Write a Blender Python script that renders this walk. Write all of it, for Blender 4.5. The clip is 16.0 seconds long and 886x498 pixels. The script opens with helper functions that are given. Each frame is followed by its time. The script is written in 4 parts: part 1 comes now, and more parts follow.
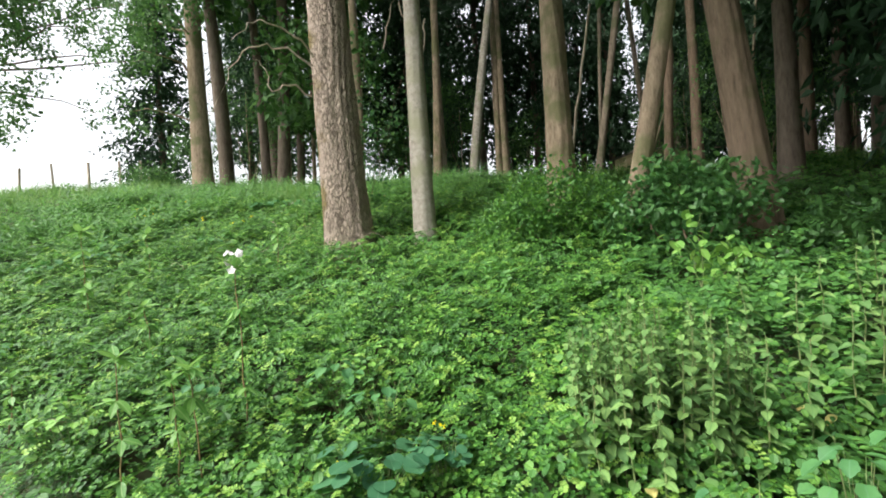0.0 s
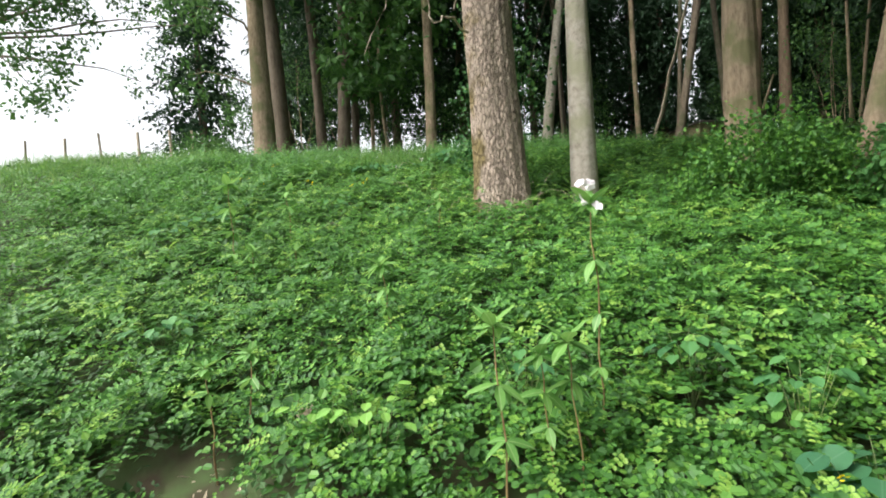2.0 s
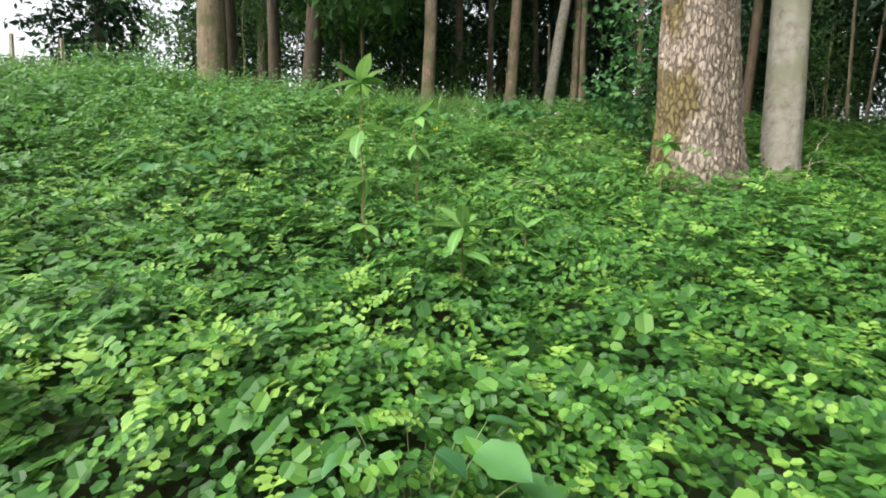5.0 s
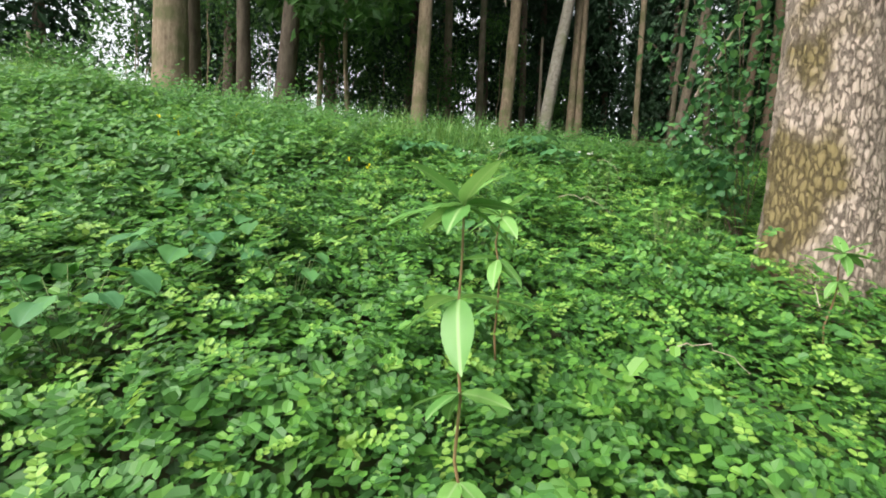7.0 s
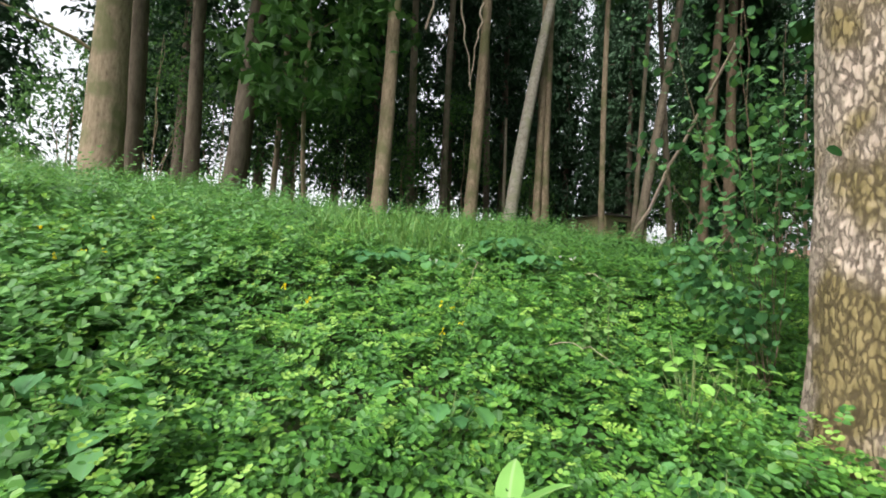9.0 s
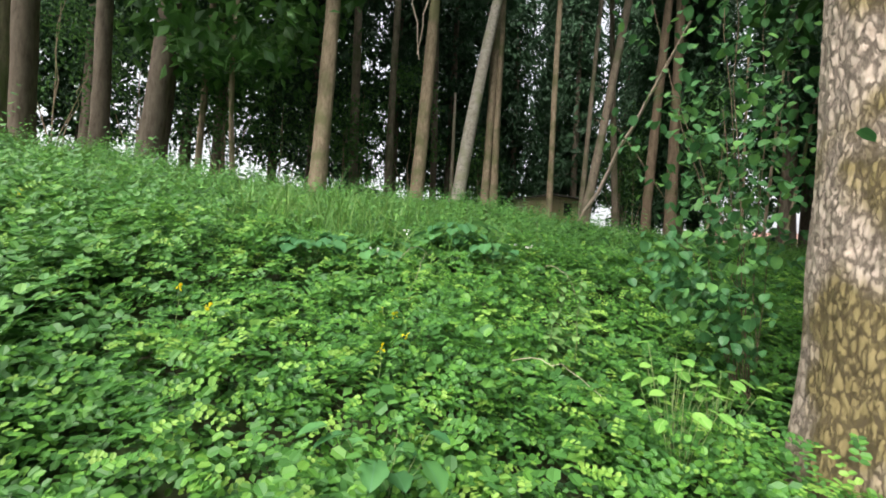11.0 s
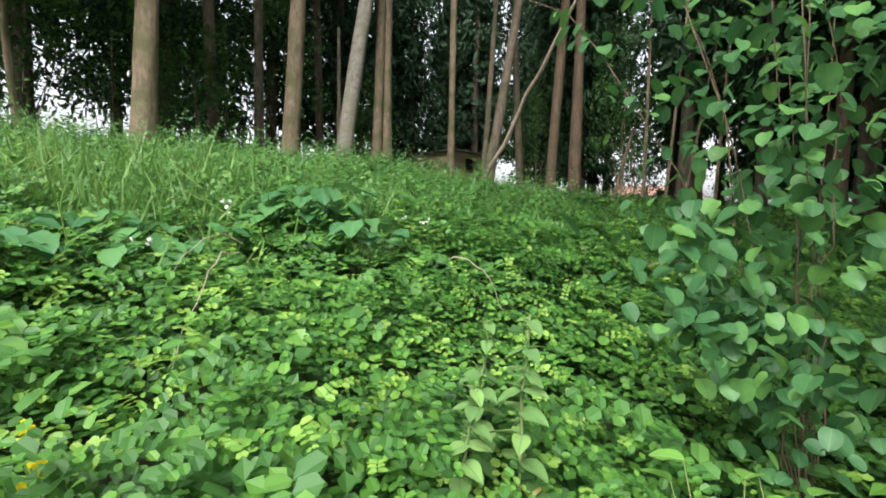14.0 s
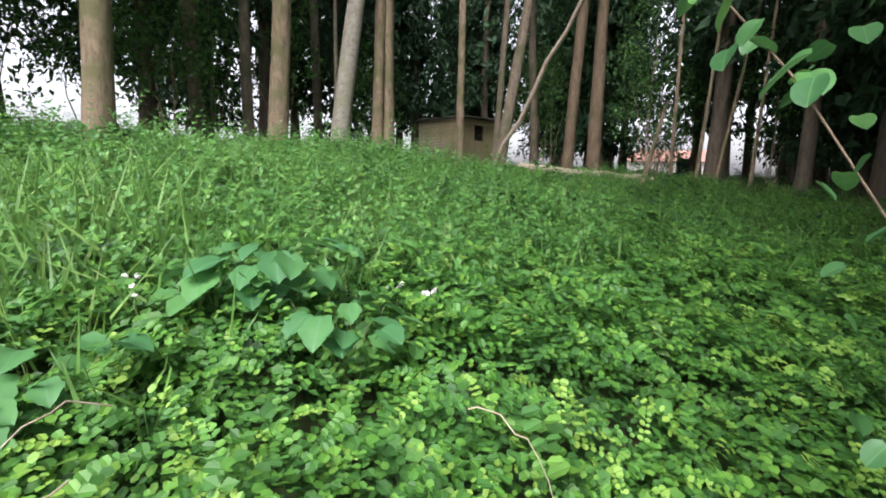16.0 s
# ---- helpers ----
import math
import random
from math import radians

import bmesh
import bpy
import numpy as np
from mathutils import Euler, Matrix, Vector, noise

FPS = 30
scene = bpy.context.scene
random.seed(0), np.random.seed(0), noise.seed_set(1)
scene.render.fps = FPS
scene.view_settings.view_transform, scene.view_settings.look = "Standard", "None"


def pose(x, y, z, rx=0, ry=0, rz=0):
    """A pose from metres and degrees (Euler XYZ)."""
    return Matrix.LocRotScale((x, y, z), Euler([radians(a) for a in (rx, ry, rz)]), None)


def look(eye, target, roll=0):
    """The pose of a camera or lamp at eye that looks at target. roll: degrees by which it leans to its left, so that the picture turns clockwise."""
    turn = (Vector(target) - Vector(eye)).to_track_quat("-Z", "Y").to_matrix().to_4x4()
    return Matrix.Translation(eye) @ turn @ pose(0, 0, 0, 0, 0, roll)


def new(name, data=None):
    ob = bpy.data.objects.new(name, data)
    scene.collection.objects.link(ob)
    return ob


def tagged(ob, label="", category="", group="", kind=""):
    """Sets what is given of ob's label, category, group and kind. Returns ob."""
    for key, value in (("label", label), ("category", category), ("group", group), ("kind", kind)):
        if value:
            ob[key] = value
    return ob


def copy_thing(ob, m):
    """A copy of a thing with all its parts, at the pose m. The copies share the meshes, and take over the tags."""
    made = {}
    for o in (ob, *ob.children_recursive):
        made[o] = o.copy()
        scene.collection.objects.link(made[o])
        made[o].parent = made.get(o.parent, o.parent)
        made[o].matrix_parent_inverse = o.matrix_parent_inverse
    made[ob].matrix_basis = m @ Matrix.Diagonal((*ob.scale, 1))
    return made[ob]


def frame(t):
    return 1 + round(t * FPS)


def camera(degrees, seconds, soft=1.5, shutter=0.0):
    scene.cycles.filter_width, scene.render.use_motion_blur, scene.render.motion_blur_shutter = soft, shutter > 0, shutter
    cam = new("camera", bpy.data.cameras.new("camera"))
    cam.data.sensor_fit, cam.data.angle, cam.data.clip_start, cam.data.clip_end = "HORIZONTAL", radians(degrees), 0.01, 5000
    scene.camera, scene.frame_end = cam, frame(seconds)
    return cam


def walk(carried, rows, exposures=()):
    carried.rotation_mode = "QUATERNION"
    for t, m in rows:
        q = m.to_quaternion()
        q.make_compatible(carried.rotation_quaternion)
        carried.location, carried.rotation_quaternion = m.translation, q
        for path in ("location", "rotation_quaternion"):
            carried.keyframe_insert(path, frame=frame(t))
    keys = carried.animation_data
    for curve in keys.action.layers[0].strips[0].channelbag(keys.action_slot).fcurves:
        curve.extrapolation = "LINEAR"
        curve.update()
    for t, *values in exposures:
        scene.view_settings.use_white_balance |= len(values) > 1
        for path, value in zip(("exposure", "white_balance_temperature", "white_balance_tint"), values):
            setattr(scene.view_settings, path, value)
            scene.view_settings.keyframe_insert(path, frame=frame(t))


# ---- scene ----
cam = camera(84.2, 16.0, soft=1.8)
PATH = [
    (0.0, (0.0, 0.0, 1.45), (-0.27, 1.982, 1.458), -4.04),
    (0.5, (-0.497, 0.015, 1.412), (-0.811, 1.99, 1.406), -4.18),
    (1.0, (-1.109, 0.09, 1.414), (-1.442, 2.062, 1.375), -4.09),
    (1.5, (-1.669, 0.244, 1.399), (-1.992, 2.217, 1.347), -4.13),
    (2.0, (-2.187, 0.596, 1.335), (-2.484, 2.573, 1.276), -3.9),
    (2.5, (-2.694, 0.946, 1.289), (-2.958, 2.927, 1.206), -3.74),
    (3.0, (-3.072, 1.338, 1.274), (-3.333, 3.317, 1.161), -4.05),
    (3.5, (-3.511, 1.756, 1.277), (-3.717, 3.742, 1.151), -2.97),
    (6.0, (-5.092, 3.332, 1.585), (-4.862, 5.312, 1.418), 1.49),
    (6.5, (-5.086, 3.688, 1.769), (-4.873, 5.671, 1.618), 1.48),
    (7.0, (-5.224, 4.019, 1.949), (-4.958, 5.995, 1.802), 2.67),
    (7.5, (-5.197, 4.125, 2.087), (-4.906, 6.102, 2.014), 2.8),
    (8.0, (-5.04, 4.283, 2.2), (-4.729, 6.258, 2.191), 3.19),
    (8.5, (-5.049, 4.64, 2.371), (-4.709, 6.61, 2.429), 3.04),
    (9.0, (-5.131, 4.869, 2.46), (-4.729, 6.825, 2.581), 2.69),
    (10.2, (-5.28, 5.2, 2.55), (-4.75, 7.12, 2.625), 2.85),
    (11.5, (-4.799, 5.693, 2.668), (-4.131, 7.578, 2.693), 2.99),
    (12.0, (-4.75, 6.04, 2.83), (-4.039, 7.909, 2.845), 2.44),
    (12.5, (-4.59, 6.2, 2.837), (-3.791, 8.033, 2.81), 1.6),
    (13.0, (-4.35, 6.43, 2.861), (-3.436, 8.206, 2.775), 1.43),
    (13.5, (-4.27, 6.56, 2.763), (-3.302, 8.306, 2.648), 1.11),
    (14.0, (-4.196, 6.844, 2.744), (-3.214, 8.583, 2.625), 1.2),
    (14.5, (-4.165, 7.098, 3.047), (-3.189, 8.84, 2.927), 1.4),
    (15.0, (-4.047, 7.358, 2.989), (-3.094, 9.111, 2.858), 1.35),
    (15.5, (-3.831, 7.597, 3.122), (-2.933, 9.373, 2.924), 1.09),
    (16.0, (-3.734, 7.741, 3.22), (-2.781, 9.477, 2.939), 1.26),
]
walk(cam, [(t, look(e, a, r)) for t, e, a, r in PATH], [(0.0, 0.68, 6500, 10), (3.5, 0.42, 6500, 10), (6.5, 0.5, 6500, 10), (9.0, 0.55, 6500, 10), (12.5, 0.62, 6500, 10), (14.5, 0.72, 6300, 14), (16.0, 0.84, 6250, 17)])

# ---- light ----
world = bpy.data.worlds.new("overcast_sky")
scene.world = world
world.use_nodes = True
wn, wl = world.node_tree.nodes, world.node_tree.links
sky = wn.new("ShaderNodeTexSky")
sky.sky_type, sky.sun_disc = "NISHITA", False
sky.sun_elevation, sky.sun_rotation = radians(52), radians(-115)
sky.air_density, sky.dust_density, sky.ozone_density = 1.0, 5.0, 0.6
grey = wn.new("ShaderNodeHueSaturation")
grey.inputs["Saturation"].default_value = 0.22
wl.new(sky.outputs[0], grey.inputs["Color"])
wl.new(grey.outputs[0], wn["Background"].inputs[0])
wn["Background"].inputs[1].default_value = 0.27

sun_data = bpy.data.lights.new("sun", "SUN")
sun_data.energy, sun_data.angle, sun_data.color = 2.3, radians(25), (1.0, 0.95, 0.86)
sun = new("sun", sun_data)
sun.matrix_world = look((-14, -6, 22), (-2, 6, 2))

rng = np.random.default_rng(7)


# ---- materials ----
def material(name):
    m = bpy.data.materials.new(name)
    m.use_nodes = True
    n, l = m.node_tree.nodes, m.node_tree.links
    return m, n, l, n["Principled BSDF"]


def ramp(n, stops):
    """A colour ramp from (position, colour) stops."""
    r = n.new("ShaderNodeValToRGB")
    r.color_ramp.elements[0].position, r.color_ramp.elements[0].color = stops[0][0], (*stops[0][1], 1)
    r.color_ramp.elements[1].position, r.color_ramp.elements[1].color = stops[-1][0], (*stops[-1][1], 1)
    for p, c in stops[1:-1]:
        r.color_ramp.elements.new(p).color = (*c, 1)
    return r


def leaf_material(name, stops, rough=0.5, through_leaf=0.35, patch=0.5):
    """Leaves: a colour per leaf, drifting in patches, some light coming through the blade."""
    m, n, l, p = material(name)
    geo, co = n.new("ShaderNodeNewGeometry"), n.new("ShaderNodeTexCoord")
    big = n.new("ShaderNodeTexNoise")
    big.inputs["Scale"].default_value, big.inputs["Detail"].default_value = 2.6, 4
    l.new(co.outputs["Object"], big.inputs["Vector"])
    mix = n.new("ShaderNodeMix")
    mix.inputs["Factor"].default_value = patch
    l.new(geo.outputs["Random Per Island"], mix.inputs["A"])
    l.new(big.outputs["Fac"], mix.inputs["B"])
    r = ramp(n, [(at, (c[0] * 1.0, c[1] * 1.03, c[2] * 1.0) if c[1] > c[0] else c) for at, c in stops])
    l.new(mix.outputs["Result"], r.inputs[0])
    p.inputs["Roughness"].default_value = rough
    p.inputs["Specular IOR Level"].default_value = 0.35
    l.new(r.outputs[0], p.inputs["Base Color"])
    t = n.new("ShaderNodeBsdfTranslucent")
    warm = n.new("ShaderNodeHueSaturation")
    warm.inputs["Hue"].default_value, warm.inputs["Value"].default_value = 0.485, 1.35
    l.new(r.outputs[0], warm.inputs["Color"])
    l.new(warm.outputs[0], t.inputs[0])
    s = n.new("ShaderNodeMixShader")
    s.inputs[0].default_value = through_leaf
    l.new(p.outputs[0], s.inputs[1])
    l.new(t.outputs[0], s.inputs[2])
    l.new(s.outputs[0], n["Material Output"].inputs["Surface"])
    return m


def bark_material(name, light, dark, moss=None, stretch=0.18, scale=16, bump=0.6, moss_amount=0.5, plates=0.0, mossy_side=0.0):
    """Bark: stretched grain, blotches of moss or algae and, on old trunks, plates parted by dark cracks."""
    m, n, l, p = material(name)
    co, mp = n.new("ShaderNodeTexCoord"), n.new("ShaderNodeMapping")
    mp.inputs["Scale"].default_value = (1, 1, stretch)
    l.new(co.outputs["Object"], mp.inputs["Vector"])
    wob = n.new("ShaderNodeTexNoise")
    wob.inputs["Scale"].default_value, wob.inputs["Detail"].default_value = scale, 8
    wob.inputs["Roughness"].default_value = 0.7
    l.new(mp.outputs[0], wob.inputs["Vector"])
    blot = n.new("ShaderNodeTexNoise")
    blot.inputs["Scale"].default_value, blot.inputs["Detail"].default_value = 1.7, 6
    l.new(co.outputs["Object"], blot.inputs["Vector"])
    r = ramp(n, [(0.3, dark), (0.44, tuple(0.6 * a + 0.4 * b for a, b in zip(light, dark))), (0.6, light)])
    l.new(wob.outputs["Fac"], r.inputs[0])
    last, height = r.outputs[0], wob.outputs["Fac"]
    if moss:
        f = ramp(n, [(moss_amount, (0, 0, 0)), (moss_amount + 0.1, (0.85, 0.85, 0.85))])
        amount = blot.outputs["Fac"]
        if mossy_side:
            sep, lean_in = n.new("ShaderNodeSeparateXYZ"), n.new("ShaderNodeMath")
            l.new(co.outputs["Object"], sep.inputs[0])
            lean_in.operation = "MULTIPLY_ADD"
            lean_in.inputs[1].default_value = -mossy_side
            l.new(sep.outputs["X"], lean_in.inputs[0])
            l.new(blot.outputs["Fac"], lean_in.inputs[2])
            low = n.new("ShaderNodeMath")
            low.operation = "MULTIPLY_ADD"
            low.inputs[1].default_value = -0.05
            l.new(sep.outputs["Z"], low.inputs[0])
            l.new(lean_in.outputs[0], low.inputs[2])
            amount = low.outputs[0]
        l.new(amount, f.inputs[0])
        mx = n.new("ShaderNodeMix")
        mx.data_type = "RGBA"
        l.new(f.outputs[0], mx.inputs["Factor"])
        l.new(last, mx.inputs["A"])
        mx.inputs["B"].default_value = (*moss, 1)
        last = mx.outputs["Result"]
    if plates:
        add = n.new("ShaderNodeVectorMath")
        add.operation = "MULTIPLY_ADD"
        add.inputs[1].default_value = (0.085, 0.085, 0.085)
        l.new(wob.outputs["Color"], add.inputs[0])
        l.new(mp.outputs[0], add.inputs[2])
        vor = n.new("ShaderNodeTexVoronoi")
        vor.feature = "DISTANCE_TO_EDGE"
        vor.inputs["Scale"].default_value = plates
        l.new(add.outputs[0], vor.inputs["Vector"])
        c = ramp(n, [(0.0, (0.4, 0.4, 0.4)), (0.05, (0.78, 0.78, 0.78)), (0.14, (1, 1, 1))])
        l.new(vor.outputs["Distance"], c.inputs[0])
        mc = n.new("ShaderNodeMix")
        mc.data_type = "RGBA"
        l.new(c.outputs[0], mc.inputs["Factor"])
        mc.inputs["A"].default_value = (*(0.6 * v for v in dark), 1)
        l.new(last, mc.inputs["B"])
        last = mc.outputs["Result"]
        h = n.new("ShaderNodeMath")
        h.operation = "MULTIPLY_ADD"
        h.inputs[1].default_value = 0.5
        l.new(wob.outputs["Fac"], h.inputs[0])
        l.new(c.outputs[0], h.inputs[2])
        height = h.outputs[0]
    l.new(last, p.inputs["Base Color"])
    p.inputs["Roughness"].default_value = 0.9
    p.inputs["Specular IOR Level"].default_value = 0.15
    b = n.new("ShaderNodeBump")
    b.inputs["Strength"].default_value, b.inputs["Distance"].default_value = bump, 0.02
    l.new(height, b.inputs["Height"])
    l.new(b.outputs[0], p.inputs["Normal"])
    return m


def rough_material(name, a, b, scale=8, rough=0.85, bump=0.3, stretch=(1, 1, 1), metal=0.0):
    m, n, l, p = material(name)
    co, mp = n.new("ShaderNodeTexCoord"), n.new("ShaderNodeMapping")
    mp.inputs["Scale"].default_value = stretch
    l.new(co.outputs["Object"], mp.inputs["Vector"])
    t = n.new("ShaderNodeTexNoise")
    t.inputs["Scale"].default_value, t.inputs["Detail"].default_value = scale, 8
    l.new(mp.outputs[0], t.inputs["Vector"])
    r = ramp(n, [(0.32, a), (0.68, b)])
    l.new(t.outputs["Fac"], r.inputs[0])
    l.new(r.outputs[0], p.inputs["Base Color"])
    p.inputs["Roughness"].default_value, p.inputs["Metallic"].default_value = rough, metal
    u = n.new("ShaderNodeBump")
    u.inputs["Strength"].default_value, u.inputs["Distance"].default_value = bump, 0.02
    l.new(t.outputs["Fac"], u.inputs["Height"])
    l.new(u.outputs[0], p.inputs["Normal"])
    return m


M_CARPET = leaf_material("carpet_leaf", [(0.2, (0.035, 0.105, 0.028)), (0.5, (0.062, 0.175, 0.034)), (0.66, (0.10, 0.25, 0.04)), (0.84, (0.17, 0.32, 0.055))])
M_TIP = leaf_material("young_leaf", [(0.2, (0.13, 0.29, 0.05)), (0.8, (0.27, 0.42, 0.085))])
# darker leaf greens: shade under the carpet and trees put into the colour
M_SHADE_LEAF = leaf_material("shade_dark_leaf", [(0.2, (0.02, 0.06, 0.018)), (0.8, (0.05, 0.13, 0.03))])
M_BROAD = leaf_material("broad_leaf", [(0.2, (0.05, 0.14, 0.04)), (0.6, (0.085, 0.22, 0.05)), (0.85, (0.16, 0.32, 0.06))])
M_BLUE = leaf_material("blue_green_leaf", [(0.2, (0.03, 0.10, 0.055)), (0.8, (0.06, 0.17, 0.085))])
M_BALSAM = leaf_material("balsam_leaf", [(0.2, (0.11, 0.27, 0.06)), (0.8, (0.20, 0.38, 0.09))], 0.45)
M_NETTLE = leaf_material("nettle_leaf", [(0.2, (0.07, 0.15, 0.05)), (0.6, (0.12, 0.24, 0.07)), (0.9, (0.22, 0.32, 0.11))], 0.6)
M_GRASS = leaf_material("grass_blade", [(0.2, (0.07, 0.17, 0.04)), (0.6, (0.13, 0.26, 0.06)), (0.9, (0.25, 0.33, 0.12))], 0.5)
M_LIME = leaf_material("lime_leaf", [(0.2, (0.045, 0.13, 0.045)), (0.7, (0.08, 0.2, 0.055)), (0.92, (0.16, 0.32, 0.07))], 0.4)
M_CROWN = leaf_material("crown_leaf", [(0.2, (0.03, 0.085, 0.025)), (0.8, (0.085, 0.2, 0.045))], 0.5, 0.3)
M_CONIFER = leaf_material("conifer_spray", [(0.2, (0.016, 0.045, 0.022)), (0.8, (0.035, 0.09, 0.036))], 0.65, 0.08)
M_YELLOW_LEAF = leaf_material("yellowed_leaf", [(0.2, (0.4, 0.36, 0.1)), (0.8, (0.6, 0.52, 0.22))], 0.6)
M_PETAL_Y = leaf_material("yellow_petal", [(0.2, (0.8, 0.68, 0.01)), (0.8, (0.88, 0.8, 0.03))], 0.5)
M_PETAL_W = leaf_material("white_petal", [(0.2, (0.75, 0.66, 0.75)), (0.8, (0.85, 0.82, 0.85))], 0.5)
M_STEM = rough_material("green_stem", (0.09, 0.17, 0.05), (0.2, 0.22, 0.09), 20, 0.6)
M_RED_STEM = rough_material("reddish_stem", (0.18, 0.08, 0.05), (0.22, 0.18, 0.07), 14, 0.5)
M_BARK_BIG = bark_material("fissured_bark", (0.42, 0.345, 0.285), (0.27, 0.212, 0.17), (0.16, 0.125, 0.04), 0.42, 30, 1.0, 0.53, 25, 0.5)
M_BARK_GREY = bark_material("smooth_grey_bark", (0.38, 0.35, 0.30), (0.17, 0.145, 0.12), (0.25, 0.25, 0.17), 0.9, 13, 0.5)
M_BARK_TAN = bark_material("tan_bark", (0.3, 0.235, 0.165), (0.11, 0.08, 0.055), (0.14, 0.14, 0.07), 0.3, 22, 0.8, 0.5)
# darker copy of the tan bark, the wood's dimness put into its colour
M_BARK_TAN_DIM = bark_material("tan_bark_dimmed", (0.2, 0.165, 0.125), (0.08, 0.062, 0.048), (0.1, 0.105, 0.06), 0.3, 18, 0.6, 0.5)
# brown kept dark: the shade on the right-hand trunks is in this colour
M_BARK_BROWN = bark_material("brown_bark", (0.165, 0.122, 0.085), (0.065, 0.048, 0.034), (0.09, 0.085, 0.045), 0.2, 18, 0.7, 0.55)
M_BARK_DARK = bark_material("dark_bark", (0.16, 0.13, 0.1), (0.06, 0.045, 0.035), None, 0.25, 14, 0.5)
M_TWIG = rough_material("dead_twig", (0.26, 0.2, 0.14), (0.44, 0.38, 0.3), 20, 0.8)
M_SOIL = rough_material("mossy_soil", (0.04, 0.03, 0.016), (0.05, 0.085, 0.025), 5, 0.95, 0.8)
M_STONE = rough_material("buff_stone", (0.2, 0.16, 0.115), (0.36, 0.3, 0.22), 9, 0.85, 0.5)
M_PLANK = rough_material("weathered_plank", (0.42, 0.35, 0.19), (0.58, 0.5, 0.3), 12, 0.8, 0.3, (1, 1, 0.1))
M_FELT = rough_material("roof_felt", (0.09, 0.08, 0.07), (0.16, 0.15, 0.12), 10, 0.9)
M_DARK = rough_material("unlit_inside_shade", (0.01, 0.01, 0.01), (0.02, 0.018, 0.016), 6, 0.9)
M_BIN = rough_material("dark_green_plastic", (0.015, 0.05, 0.045), (0.025, 0.07, 0.06), 5, 0.45, 0.05)
M_RENDER = rough_material("pale_render", (0.7, 0.68, 0.64), (0.8, 0.78, 0.74), 4, 0.9)
M_TILE = rough_material("red_clay_tile", (0.33, 0.17, 0.13), (0.45, 0.26, 0.2), 9, 0.85)


# ---- mesh helpers ----
def mesh_from(name, verts, faces, mats, smooth=False):
    """A mesh from numpy vertices and equal-sided faces."""
    verts, faces = np.asarray(verts, np.float32), np.asarray(faces, np.int32)
    me = bpy.data.meshes.new(name)
    k = faces.shape[1]
    me.vertices.add(len(verts))
    me.vertices.foreach_set("co", verts.ravel())
    me.loops.add(faces.size)
    me.loops.foreach_set("vertex_index", faces.ravel())
    me.polygons.add(len(faces))
    me.polygons.foreach_set("loop_start", np.arange(0, faces.size, k, dtype=np.int32))
    me.polygons.foreach_set("use_smooth", np.full(len(faces), smooth))
    me.update(calc_edges=True)
    for m in mats if isinstance(mats, (list, tuple)) else [mats]:
        me.materials.append(m)
    return me


def child(name, me, parent, label="", at=None):
    ob = new(name, me)
    ob.parent = parent
    if at is not None:
        ob.matrix_basis = at
    if label:
        tagged(ob, label)
    return ob


def part(name, bm, mat, parent, label=""):
    me = bpy.data.meshes.new(name)
    bm.to_mesh(me)
    bm.free()
    me.materials.append(mat)
    return child(name, me, parent, label)


def unit(a):
    return a / np.maximum(np.linalg.norm(a, axis=-1, keepdims=True), 1e-9)


HEX = (np.array([[0, 0, 0], [0.24, 0.44, 0.07], [0.8, 0.42, 0.05], [1, 0, -0.07], [0.8, -0.42, 0.05], [0.24, -0.44, 0.07]]),
       np.array([[0, 1, 2, 3], [0, 3, 4, 5]]))
RHOMB = (np.array([[0, 0, 0], [0.45, 0.45, 0.06], [1, 0, -0.08], [0.45, -0.45, 0.06]]), np.array([[0, 1, 2, 3]]))
LANCE = (np.array([[0, 0, 0], [0.3, 0.5, 0.06], [0.62, 0.42, 0.02], [1, 0, -0.2], [0.62, -0.42, 0.02], [0.3, -0.5, 0.06], [0.32, 0, 0], [0.65, 0, -0.06]]),
         np.array([[0, 1, 6, 0], [1, 2, 7, 6], [2, 3, 3, 7], [0, 6, 5, 5], [6, 7, 4, 5], [7, 3, 3, 4]]))
BLADE = (np.array([[0, 0.5, 0], [0.5, 0.4, 0.12], [1, 0, -0.15], [0.5, -0.4, 0.12], [0, -0.5, 0]]), np.array([[0, 1, 3, 4], [1, 2, 2, 3]]))


def leaf_points(base, along, up, length, width, shape=HEX):
    """Vertices and faces of many leaves at once: base points, directions, facing, sizes."""
    t, f = shape
    along = unit(along)
    side = unit(np.cross(up, along))
    nrm = np.cross(along, side)
    length, width = np.broadcast_to(length, len(base)), np.broadcast_to(width, len(base))
    v = (base[:, None] + along[:, None] * (t[:, 0][None, :, None] * length[:, None, None])
         + side[:, None] * (t[:, 1][None, :, None] * width[:, None, None])
         + nrm[:, None] * (t[:, 2][None, :, None] * length[:, None, None]))
    faces = (f[None] + (np.arange(len(base)) * len(t))[:, None, None]).reshape(-1, f.shape[1])
    return v.reshape(-1, 3), faces


def leaves_mesh(name, base, along, up, length, width, mat, shape=HEX):
    v, f = leaf_points(np.asarray(base), np.asarray(along), np.asarray(up), length, width, shape)
    if shape is LANCE or shape is BLADE:
        tri = [[a for n, a in enumerate(q) if a not in q[:n]] for q in f[: len(shape[1])].tolist()]
        k, count = len(shape[0]), len(base)
        out = []
        for q in tri:
            out += [q] if len(q) == 3 else [[q[0], q[1], q[2]], [q[0], q[2], q[3]]]
        f = (np.array(out)[None] + (np.arange(count) * k)[:, None, None]).reshape(-1, 3)
    return mesh_from(name, v, f, mat)


